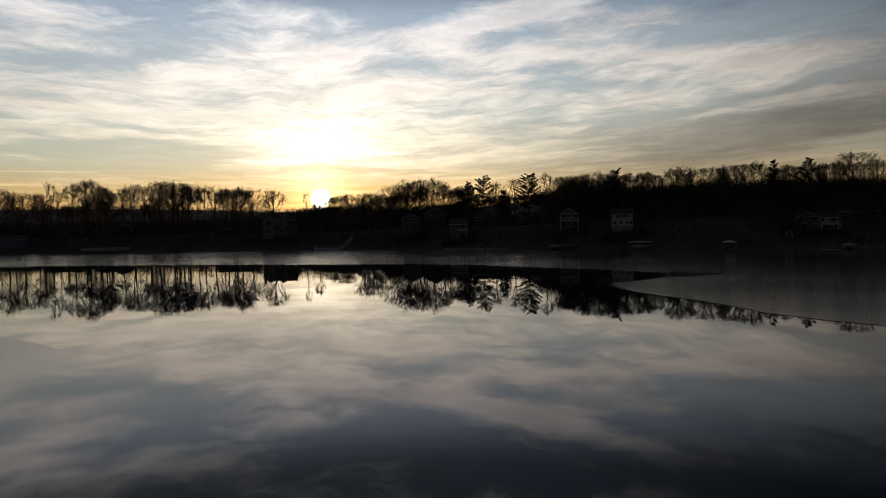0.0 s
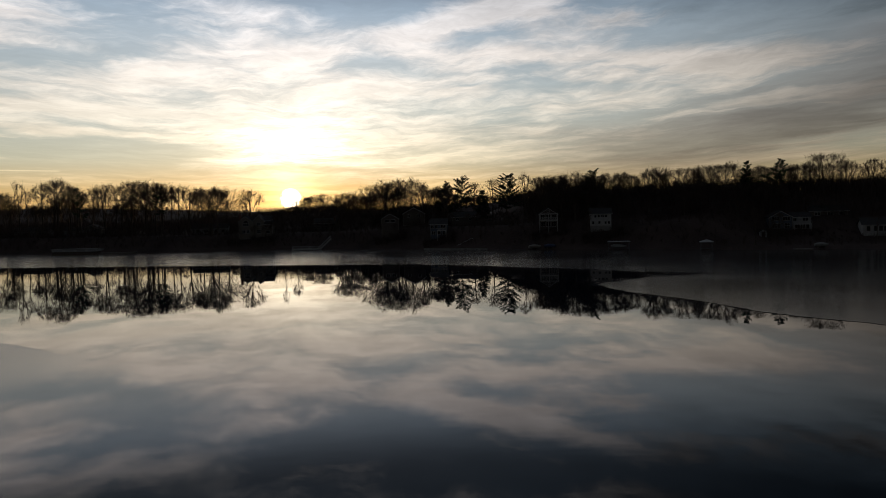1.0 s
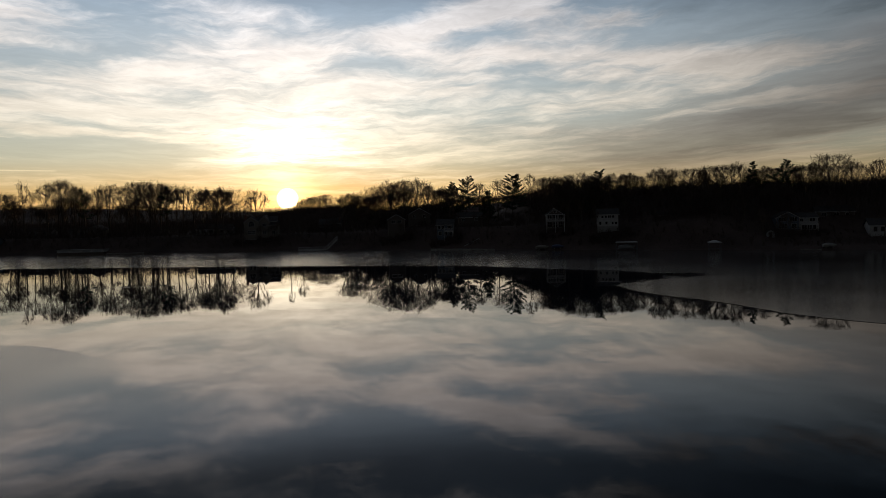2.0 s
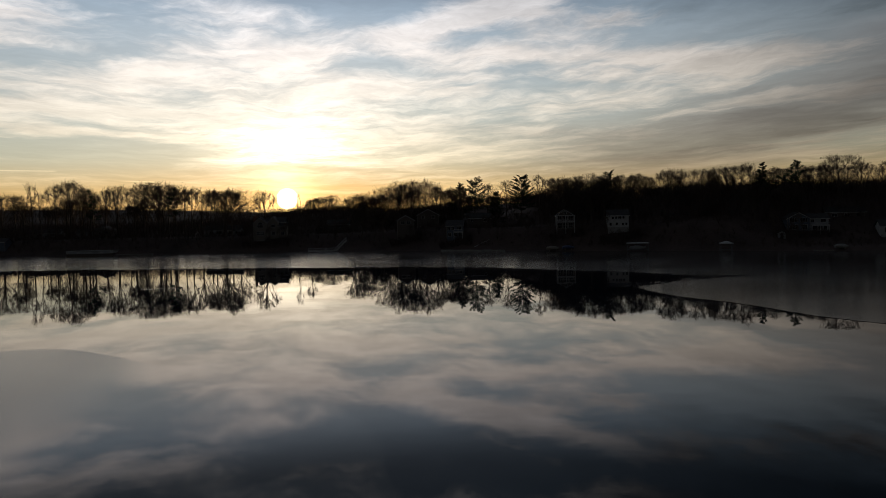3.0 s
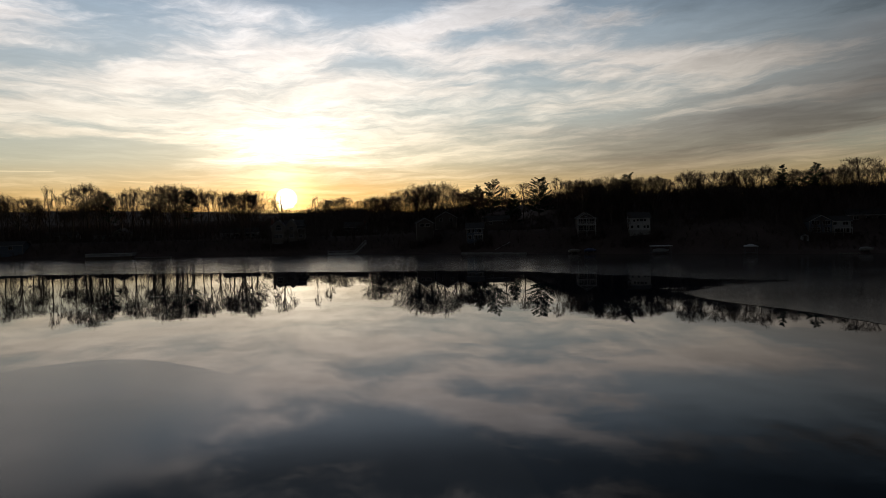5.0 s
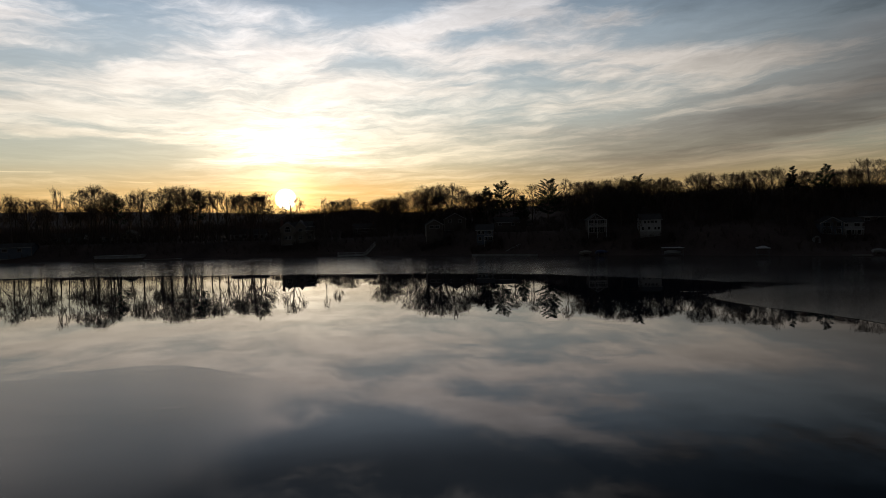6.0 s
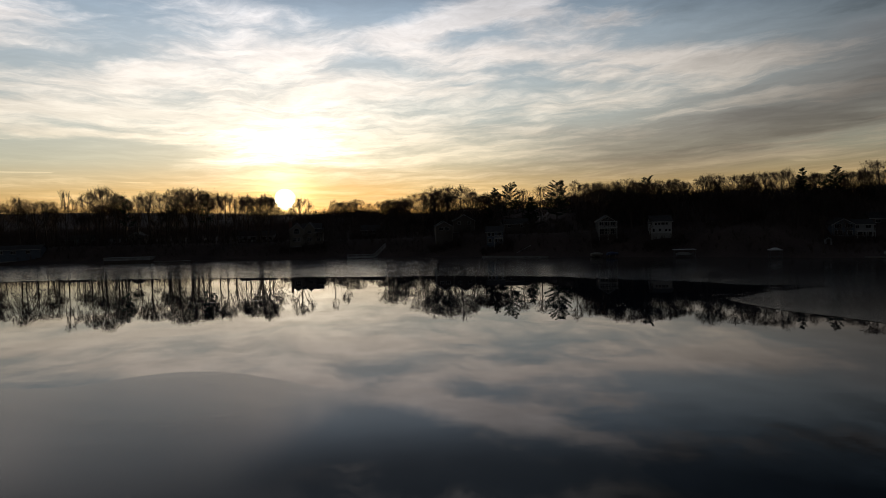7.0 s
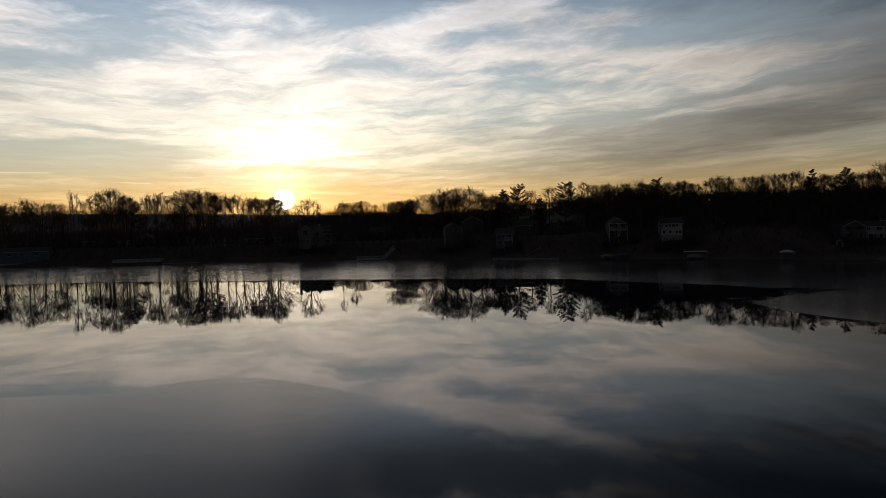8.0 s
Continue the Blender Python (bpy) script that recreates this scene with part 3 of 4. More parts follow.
plant((("t", -224, 318, 30.5), ("r", -219, 322, 29.2), ("t", -211, 325, 27.5), ("s", -200.7, 315, 33), ("s", -196, 314, 28.8), ("t", -191.7, 318, 33.2),
       ("t", -191, 326, 33), ("t", -187, 322, 34.2), ("t", -181, 322, 31.6), ("t", -175, 330, 31), ("t", -171, 335, 32), ("r", -160, 330, 30.5)))
plant((("r", -150, 334, 33.4), ("t", -143, 328, 30), ("t", -128, 318, 29.5), ("r", -127.5, 330, 29.6), ("t", -118.6, 322, 28.6), ("r", -111, 312, 27.8), ("t", -104, 300, 27.5),
       ("r", -90.2, 303, 26.2), ("s", -76.4, 306, 24.6), ("t", -70.6, 306, 21.5), ("t", -184, 332, 31), ("t", -166, 326, 30.5), ("t", -122, 326, 28),
       ("t", -154, 326, 32.4), ("r", -146, 330, 32.6), ("t", -139, 326, 30.6), ("t", -133, 322, 29.8), ("t", -179, 325, 31), ("r", -108, 305, 27.6)))
plant((("r", -49.5, 330, 25.4), ("r", -53, 322, 24.2), ("r", -36, 312, 27.4), ("r", -30.3, 308, 29.2), ("r", -24.5, 305, 29.6), ("r", -18.5, 306, 29.4), ("r", -13.4, 302, 26.6),
       ("t", -9, 310, 25.2), ("t", 9.5, 308, 27), ("t", 18, 310, 28.3), ("t", 30.6, 292, 30.4)))
plant((("r", 37.5, 285, 27), ("r", 43.7, 280, 28.4), ("r", 48.7, 277, 29), ("r", 61.8, 280, 28.4), ("t", 65.2, 275, 27.6), ("r", 73, 281, 27.2), ("r", 79.3, 272, 29.7),
       ("t", 86, 276, 29.6), ("r", 90.4, 268, 29.3), ("t", 96.4, 270, 29.6), ("r", 100.3, 266, 29.8), ("r", 103.9, 263, 30.3), ("t", 110, 268, 30.4)))
plant((("t", 116.4, 262, 28.5), ("r", 129.8, 258, 28.9), ("t", 137, 264, 30.3), ("r", 138.2, 256, 32.8), ("r", 147, 257, 29.8), ("r", 156, 255, 30), ("t", 164, 252, 30.5), ("r", 175, 250, 31)))


def fill(seed, n, x0, x1, s0, s1, low, high, kinds):
    """Further trees among the ones above, between two heights of their tops."""
    rng = random.Random(seed)
    for _ in range(n):
        x = rng.uniform(x0, x1)
        plant(((rng.choice(kinds), x, shore_y(x) + rng.uniform(s0, s1), rng.uniform(low, high)),))


fill(10, 22, -250, -104, 22, 60, 17.0, 23.5, "t")
fill(1, 14, -250, -108, 24, 60, 25, 30.0, "ttr")
fill(2, 8, -60, 0, 30, 60, 20, 26, "rrt")
fill(7, 7, -38, -6, 38, 62, 24, 28.5, "r")
plant((("r", 36.5, 269, 24.8), ("r", 42, 268, 25.6), ("r", 47, 266, 26.4), ("r", 53, 270, 27.6), ("r", 58, 267, 27.0), ("r", 40, 277, 26.5)))
fill(3, 60, 34, 205, 52, 84, 25.0, 29.6, "rrrt")
fill(8, 42, 36, 205, 34, 52, 19.0, 25.0, "rrrt")
fill(9, 26, -6, 33, 26, 75, 10.5, 13.5, "rrt")
fill(5, 34, -120, 150, 5, 16, 8.0, 13.0, "tts")
fill(6, 18, -98, -42, 130, 185, 25.0, 28.5, "r")
fill(4, 14, -330, -225, 20, 60, 25, 31, "tr")

PINES = "pines on the far shore"
WHITE_PINE = "dark white pine with flat open plates of needles"
for seed, x, y, top, reach, base, whorls, openness, lean, taper, label in (
        (101, -2.8, 310, 27.4, 7.0, 0.15, 18, 0.08, 0.0, 0.6, "dense dark green pine with a rounded conical crown"),
        (102, 3.4, 309, 28.9, 8.4, 0.28, 12, 0.26, 0.05, 0.40, WHITE_PINE),
        (103, 12.7, 306, 23.9, 5.6, 0.10, 16, 0.06, 0.0, 0.8, "small dense dark conical pine"),
        (104, 23.4, 299, 29.8, 8.2, 0.22, 14, 0.20, 0.0, 0.50, WHITE_PINE),
        (105, 55.4, 276, 29.3, 4.2, 0.66, 6, 0.12, 0.0, 0.3, "white pine with a flat rounded top among bare trees"),
        (106, 112.0, 263, 31.2, 4.4, 0.25, 14, 0.16, 0.0, 0.9, "dark conical spruce-like pine among bare trees"),
        (107, 124.0, 260, 31.2, 5.2, 0.38, 11, 0.34, 0.0, 0.6, WHITE_PINE),
        (108, 118.6, 258, 25.6, 4.0, 0.68, 3, 0.20, -0.03, 0.3, "short pine with two level plates of needles"),
        (109, -173.9, 318, 29.5, 4.4, 0.40, 9, 0.50, 0.0, 0.45, "dark bushy pine among tall bare trees"),
        (111, -137.5, 320, 29.5, 4.6, 0.40, 10, 0.52, 0.0, 0.35, "dark bushy pine among tall bare trees")):
    ground_z = land(x, y)
    tree = pine_tree(seed, top - ground_z, reach, base, whorls, 6, -0.02, openness, lean, taper, label=label, group=PINES)
    tree.matrix_basis = pose(x, y, ground_z)


def thicket(name, label, spots, seed, low, high, stems=9):
    """Woodland too far or too dense to count: clumps of stems that fan out to rounded tops, one mesh."""
    rng = random.Random(seed)
    verts, faces = [], []
    for x, y in spots:
        foot = Vector((x, y, land(x, y) - 0.2))
        h = rng.uniform(low, high) * (1.0 + 0.45 * noise.noise((x * 0.09, y * 0.05, 9.0)) + 0.4 * noise.noise((x * 0.03, y * 0.03, 4.0)))
        for _ in range(stems):
            a, tilt = rng.uniform(0, 6.283), 0.62 * math.sqrt(rng.random())
            tip = foot + Vector((math.cos(a) * math.sin(tilt), math.sin(a) * math.sin(tilt), math.cos(tilt))) * h * (1.0 - 0.3 * tilt) * rng.uniform(0.8, 1.0)
            knee = foot.lerp(tip, 0.5) + Vector((0, 0, h * 0.08 * tilt))
            side = Vector((math.cos(a + 1.57), math.sin(a + 1.57), 0)) * rng.uniform(0.03, 0.05)
            i = len(verts)
            verts += [tuple(foot + side), tuple(foot - side), tuple(knee - side * 0.8), tuple(knee + side * 0.8), tuple(tip)]
            faces += [(i, i + 1, i + 2, i + 3), (i + 3, i + 2, i + 4)]
            way = (tip - knee).normalized()
            for _ in range(5):
                m = knee.lerp(tip, rng.uniform(-0.3, 0.85))
                e = m + fork(rng, way, rng.uniform(0.35, 0.9)) * h * rng.uniform(0.12, 0.24)
                w = side * 0.8
                if rng.random() < 0.5:
                    w = Vector((w.y, -w.x, 0))
                i = len(verts)
                verts += [tuple(m + w), tuple(m - w), tuple(e)]
                faces.append((i, i + 1, i + 2))
    return tagged(mesh_object(name, verts, faces, BRUSH, False), label, "woodland", kind="stuff")


def spots(seed, n, x0, x1, s0, s1, power=1.0):
    rng = random.Random(seed)
    out = []
    for _ in range(n):
        x = rng.uniform(x0, x1)
        out.append((x, shore_y(x) + s0 + (s1 - s0) * rng.random() ** power))
    return out


thicket("hillside_thicket", "dense bare young woodland on the hill behind the houses", spots(1, 2800, 31, 260, 34, 130, 1.1), 11, 6.0, 9.5, 11)
thicket("slope_thicket", "bare young trees and bushes behind the shore houses", spots(9, 420, -44, -2, 34, 82), 20, 4.5, 7.5, 10)
thicket("saddle_brush", "low bare brush in a dip between the pines", spots(7, 500, -8, 33, 30, 120), 17, 1.6, 3.0, 8)
thicket("crest_thicket", "bare woodland along the ridge behind the pines", spots(8, 500, -20, 60, 128, 175), 19, 5.0, 7.5, 9)
thicket("shore_thicket", "low bare brush and saplings above the shore", spots(2, 3400, -330, 230, 4, 40), 12, 1.4, 3.6, 8)
thicket("valley_thicket", "distant bare woodland on a low ridge", spots(3, 2600, -620, -60, 240, 520), 13, 4, 8)
thicket("inland_thicket", "bare woodland on level ground behind the shore", spots(5, 4600, -480, -45, 24, 240, 1.3), 15, 6, 10, 10)
thicket("middle_thicket", "bare woodland on a low hill beyond the shore", spots(4, 1700, -118, -4, 80, 250), 14, 6, 9.5)
thicket("ridge_brush", "low bare brush along the crest of the hill", spots(6, 1900, 28, 260, 62, 94), 16, 3.2, 6.4, 9)
thicket("garden_brush", "bare garden bushes and saplings below the houses",
        [(x + dx * w, y + dy) for x, y, w in ((35, 253.5, 6), (53, 244.5, 7), (112, 229.5, 10), (-87, 293, 10), (-6, 265, 6), (-26, 277.5, 6), (82, 254, 10), (-61, 313, 8))
         for dx, dy in [(math.sin(i * 2.4), 1.8 * math.cos(i * 3.7)) for i in range(60)]], 18, 2.9, 4.4, 10)

# ---- houses on the far shore ----


def box(bm, x0, x1, y0, y1, z0, z1):
    v = [bm.verts.new((x, y, z)) for z in (z0, z1) for x, y in ((x0, y0), (x1, y0), (x1, y1), (x0, y1))]
    for f in ((0, 3, 2, 1), (4, 5, 6, 7), (0, 1, 5, 4), (1, 2, 6, 5), (2, 3, 7, 6), (3, 0, 4, 7)):
        bm.faces.new([v[i] for i in f])


def part(name, bm, material, parent, label=""):
    """One mesh object under a thing or under a part."""
    me = bpy.data.meshes.new(name)
    bmesh.ops.recalc_face_normals(bm, faces=bm.faces)
    bm.to_mesh(me)
    bm.free()
    me.materials.append(material)
    ob = new(name, me)
    ob.parent = parent
    return tagged(ob, label) if label else ob


def block(name, material, parent, x0, x1, y0, y1, z0, z1, label="", round_edge=0.0):
    bm = bmesh.new()
    box(bm, x0, x1, y0, y1, z0, z1)
    if round_edge:
        bmesh.ops.bevel(bm, geom=list(bm.edges), offset=round_edge, segments=2, affect="EDGES")
    return part(name, bm, material, parent, label)


def prism(bm, outline, axis, a, b):
    """A straight bar of the given outline; axis x: outline in y and z; axis y: outline in x and z."""
    def at(p, t):
        return (t, p[0], p[1]) if axis == "x" else (p[0], t, p[1])
    one = [bm.verts.new(at(p, a)) for p in outline]
    two = [bm.verts.new(at(p, b)) for p in outline]
    bm.faces.new(one)
    bm.faces.new(list(reversed(two)))
    for i in range(len(outline)):
        j = (i + 1) % len(outline)
        bm.faces.new((one[i], two[i], two[j], one[j]))


def window(parent, x, y, z, w, h, bars=1, rows=0, arch=False):
    """A framed window on a front wall whose face lies at y; x, z: its middle."""
    bm = bmesh.new()
    t = 0.11
    x0, x1, z0, z1 = x - w / 2, x + w / 2, z - h / 2, z + h / 2
    rings = []
    for yy in (y - 0.07, y):
        for k in (t, 0.0):
            rings.append([bm.verts.new((px, yy, pz)) for px, pz in ((x0 - k, z0 - k), (x1 + k, z0 - k), (x1 + k, z1 + k), (x0 - k, z1 + k))])
    for a, b in ((0, 1), (1, 3), (3, 2), (2, 0)):
        for i in range(4):
            n = (i + 1) % 4
            bm.faces.new((rings[a][i], rings[a][n], rings[b][n], rings[b][i]))
    bmesh.ops.recalc_face_normals(bm, faces=bm.faces)
    frame_ob = part("window", bm, WHITE, parent, "white-framed window with dark glass")
    for i in range(bars):
        c = x0 + w * (i + 1) / (bars + 1)
        bar = bmesh.new()
        box(bar, c - 0.04, c + 0.04, y - 0.06, y, z0, z1)
        part("glazing_bar", bar, WHITE, frame_ob)
    for i in range(rows):
        c = z0 + h * (i + 1) / (rows + 1)
        bar = bmesh.new()
        box(bar, x0, x1, y - 0.055, y, c - 0.035, c + 0.035)
        part("glazing_bar", bar, WHITE, frame_ob)
    pane = bmesh.new()
    box(pane, x0, x1, y - 0.03, y - 0.005, z0, z1)
    part("pane", pane, GLASS, frame_ob)
    if arch:
        bm = bmesh.new()
        ring = [(x + (w / 2 + t) * math.cos(a), z1 + t + (w / 2) * math.sin(a)) for a in [math.pi * i / 10 for i in range(11)]]
        prism(bm, ring, "y", y - 0.07, y)
        top = part("arch", bm, WHITE, frame_ob)
        ring = [(x + (w / 2 - t) * math.cos(a), z1 + t * 1.6 + (w / 2 - t * 1.6) * math.sin(a)) for a in [math.pi * i / 10 for i in range(11)]]
        bm = bmesh.new()
        prism(bm, ring, "y", y - 0.085, y - 0.072)
        part("arched_pane", bm, GLASS, frame_ob)


def railing(parent, x0, x1, y, z, height=1.0, name="railing", material=None):
    bm = bmesh.new()
    box(bm, x0, x1, y - 0.05, y + 0.05, z + height - 0.1, z + height)
    box(bm, x0, x1, y - 0.03, y + 0.03, z + 0.1, z + 0.18)
    n = max(2, int((x1 - x0) / 0.28))
    for i in range(n + 1):
        c = x0 + (x1 - x0) * i / n
        box(bm, c - 0.025, c + 0.025, y - 0.025, y + 0.025, z, z + height - 0.1)
    return part(name, bm, material or WHITE, parent)


def house(label, x, y, turn, bodies, chimneys=(), decks=(), base=0.0, group="houses above the lake"):
    """bodies: middle, width, depth, setback, eave, ridge, gable to the lake, siding, windows (x, z, w, h, bars[, rows[, arch]]); heights are over the lake."""
    z0 = min(land(x + dx, y + dy) for dx in (-4, 0, 4) for dy in (0, 3)) - 0.2
    foot = max(0.45, base - z0)
    root = thing("house", label, "house", group)
    root.matrix_basis = pose(x, y, z0, 0, 0, turn)
    for mid, w, depth, back, eave, ridge, gable, siding, windows in bodies:
        x0, x1, y0, y1 = mid - w / 2, mid + w / 2, back, back + depth
        e, r = eave - z0, ridge - z0
        block("foundation", STONE, root, x0 - 0.06, x1 + 0.06, y0 - 0.06, y1, -3.0, foot)
        bm = bmesh.new()
        if gable:
            prism(bm, [(x0, foot), (x1, foot), (x1, e), (mid, r), (x0, e)], "y", y0, y1)
        else:
            c = (y0 + y1) / 2
            prism(bm, [(y0, foot), (y1, foot), (y1, e), (c, r), (y0, e)], "x", x0, x1)
        part("wall", bm, siding, root)
        half = (w if gable else depth) / 2
        rise = (r - e) / half
        lap = 0.45
        low, th = -lap * rise, 0.24
        bm = bmesh.new()
        c = mid if gable else (y0 + y1) / 2
        shape = [(c - half - lap, e + low + 0.02), (c, r + 0.02), (c + half + lap, e + low + 0.02), (c + half + lap, e + low + th), (c, r + th + 0.05), (c - half - lap, e + low + th)]
        if gable:
            prism(bm, shape, "y", y0 - lap, y1 + lap)
        else:
            prism(bm, shape, "x", x0 - lap, x1 + lap)
        part("roof", bm, SHINGLE, root)
        bm = bmesh.new()
        if gable:
            for s in (-1, 1):
                prism(bm, [(c, r - 0.16), (c, r + 0.04), (c + s * (half + lap), e + low + 0.04), (c + s * (half + lap), e + low - 0.16)], "y", y0 - lap - 0.05, y0 - lap)
            part("bargeboard", bm, WHITE, root)
        else:
            box(bm, x0 - lap, x1 + lap, y0 - lap - 0.1, y0 - lap - 0.003, e + low + 0.02, e + low + 0.2)
            part("gutter", bm, WHITE, root)
        for cx in (x0 + 0.07, x1 - 0.07):
            block("corner_board", WHITE if siding in (WHITE, PALE) else TIMBER, root, cx - 0.1, cx + 0.1, y0 - 0.03, y0 + 0.05, foot, e - 0.05)
        for wx, wz, ww, wh, *rest in windows:
            window(root, mid + wx, y0, wz - z0, ww, wh, *rest)
    for cx, cy, top, size in chimneys:
        ob = block("chimney", BRICK, root, cx - size / 2, cx + size / 2, cy - size / 2, cy + size / 2, 0, top - z0)
        block("cap", STONE, ob, cx - size / 2 - 0.08, cx + size / 2 + 0.08, cy - size / 2 - 0.08, cy + size / 2 + 0.08, top - z0, top - z0 + 0.12)
    for mid, w, depth, floor_z, roof_z in decks:
        f = floor_z - z0
        deck = block("deck", TIMBER, root, mid - w / 2, mid + w / 2, -depth, -0.08, f - 0.25, f)
        block("fascia", WHITE, deck, mid - w / 2, mid + w / 2, -depth - 0.05, -depth - 0.003, f - 0.3, f + 0.02)
        railing(deck, mid - w / 2, mid + w / 2, -depth + 0.08, f)
        n = max(2, int(w / 2.4) + 1)
        for i in range(n):
            c = mid - w / 2 + 0.12 + (w - 0.24) * i / (n - 1)
            block("post", WHITE, deck, c - 0.1, c + 0.1, -depth + 0.02, -depth + 0.22, -2.5, (roof_z - z0) if roof_z else f - 0.25)
        if roof_z:
            block("beam", WHITE, deck, mid - w / 2 - 0.1, mid + w / 2 + 0.1, -depth, -depth + 0.24, roof_z - z0, roof_z - z0 + 0.25)
    return root


house("tall narrow two-storey gabled house with white porch posts", 35.2, 257, -6,
      [(0, 6.6, 9, 0, 12.7, 14.8, True, BROWN, [(-2.1, 11.7, 1.5, 1.6, 1), (0, 11.7, 1.5, 1.6, 1), (2.1, 11.7, 1.5, 1.6, 1), (-2.0, 8.9, 1.5, 1.8, 1, 1), (0, 8.9, 1.5, 1.8, 1, 1), (2.0, 8.9, 1.5, 1.8, 1, 1), (0, 13.7, 0.8, 0.7, 1)])],
      decks=[(0, 6.8, 2.2, 10.4, 12.6)])
house("pale white-sided block of a house with small windows", 53.1, 249, -10,
      [(0, 7.4, 9, 0, 12.3, 14.2, False, WHITE, [(-1.9, 11.4, 0.7, 0.8, 0), (-0.7, 11.5, 0.7, 0.8, 0), (0.6, 11.5, 1.1, 0.8, 1), (1.9, 11.5, 0.7, 0.8, 0), (-2.7, 9.1, 0.7, 1.0, 0), (-0.5, 9.2, 0.7, 0.9, 0), (1.7, 9.1, 0.7, 0.9, 0), (2.9, 9.1, 0.7, 0.9, 0)])], base=8.0)
house("large lake house with a grey gable and pale wing", 115.6, 234, -16,
      [(-3.9, 7.2, 10, 0, 9.9, 11.9, True, BLUE, [(-1.7, 9.3, 2.2, 1.3, 2), (1.7, 9.3, 2.2, 1.3, 2), (-1.5, 6.9, 2.4, 1.5, 2, 1), (2.0, 6.9, 1.5, 1.5, 1, 1)]),
       (2.6, 5.8, 8, 0.8, 9.7, 11.2, False, PALE, [(-2.0, 8.9, 1.0, 0.9, 1), (1.3, 8.9, 1.6, 1.1, 1), (-1.2, 6.6, 1.4, 1.4, 1), (0.5, 6.6, 1.2, 1.5, 1), (2.0, 6.6, 0.9, 1.6, 0)])],
      decks=[(2.6, 5.6, 1.8, 7.5, 0)])
house("cream twin-gabled house with an arched window", -86.4, 297, 6,
      [(-4.2, 6.0, 9, 0, 12.3, 14.6, True, CREAM, [(0, 10.9, 2.4, 1.1, 2, 0, True), (-0.9, 7.8, 1.2, 1.4, 1, 1), (0.9, 7.8, 1.2, 1.4, 1, 1)]),
       (1.2, 4.6, 9, 0.6, 12.6, 15.0, True, CREAM, [(0, 11.0, 1.5, 1.2, 1, 1), (0, 7.8, 1.5, 1.4, 1, 1)]),
       (5.2, 3.4, 8, 0.4, 10.9, 12.4, False, CREAM, [(-0.8, 9.8, 0.9, 1.2, 1), (0.8, 9.8, 0.9, 1.2, 1), (0, 7.6, 1.4, 1.2, 1)]),
       (0.2, 11.6, 8, 3.2, 12.5, 14.5, False, CREAM, [])],
      chimneys=[(-7.0, 3.0, 15.6, 1.0)])
house("low pale ranch house with a long roof", -114, 318, 6,
      [(0, 16, 8, 0, 9.4, 11.4, False, PALE, [(-5, 8.3, 1.4, 1.2, 1), (-1.5, 8.3, 2.2, 1.2, 2), (3.5, 8.3, 1.4, 1.2, 1), (6.3, 8.2, 0.9, 1.1, 0)])])
house("small cream gabled house with a low wing", -175.5, 330, 8,
      [(0, 7.2, 8, 0, 10.4, 12.4, True, CREAM, [(-1.5, 9.4, 1.2, 1.2, 1), (1.5, 9.4, 1.2, 1.2, 1), (0, 11.2, 0.9, 0.7, 1)]), (-8, 9, 7, 0.5, 9.6, 11.2, False, PALE, [(-2, 8.8, 1.2, 1.0, 1), (1.5, 8.8, 1.2, 1.0, 1)])])
house("long low house with a pale front", -207.5, 334, 8,
      [(0, 15, 8, 0, 9.6, 11.3, False, PALE, [(-5, 8.7, 1.4, 1.0, 1), (-1, 8.7, 2.0, 1.0, 1), (4.5, 8.7, 1.4, 1.0, 1)])])
house("brown house with a white-trimmed gable", -26.4, 281, 4,
      [(0, 7.0, 9, 0, 12.2, 14.2, True, BROWN, [(-1.2, 11.2, 1.6, 1.1, 1), (1.2, 11.2, 1.6, 1.1, 1)])])
house("tall brown house on the slope behind", -17.5, 300, 2,
      [(0, 9.5, 9, 0, 14.2, 16.8, True, BROWN, [(-2.2, 13.2, 1.2, 1.2, 1), (2.2, 13.2, 1.2, 1.2, 1)])])
house("blue-grey house close to the water", -6.4, 269, -4,
      [(0, 6.6, 8, 0, 9.6, 11.6, False, BLUE, [(-2.4, 8.6, 1.0, 1.3, 1), (-0.8, 8.6, 1.0, 1.3, 1), (1.8, 8.6, 1.6, 1.3, 2), (-2.0, 6.2, 1.2, 1.3, 1), (0.2, 6.2, 1.2, 1.3, 1), (2.2, 6.2, 1.0, 1.3, 1)])],
      decks=[(1.4, 3.6, 1.6, 7.2, 0)])
house("low brown house with a pale gutter", 4.5, 290, 0,
      [(0, 10, 7, 0, 12.3, 14.2, False, BROWN, [(-3, 11.4, 1.2, 1.0, 1), (2.5, 11.4, 1.2, 1.0, 1)])])
house("dark brown ranch house among trees", 82, 258, -12,
      [(0, 17, 8, 0, 10.9, 12.6, False, BROWN, [(-5.5, 10.0, 1.6, 1.0, 1), (-1.5, 10.0, 1.6, 1.0, 1), (4.5, 10.0, 2.2, 1.0, 2)])])
house("brown house with pale trim above the lake", 131, 240, -18,
      [(0, 12, 8, 0, 11.6, 13.4, False, BROWN, [(-3.5, 10.6, 1.6, 1.0, 1), (0.5, 10.6, 1.6, 1.0, 1), (3.8, 10.6, 1.0, 1.0, 0)])])
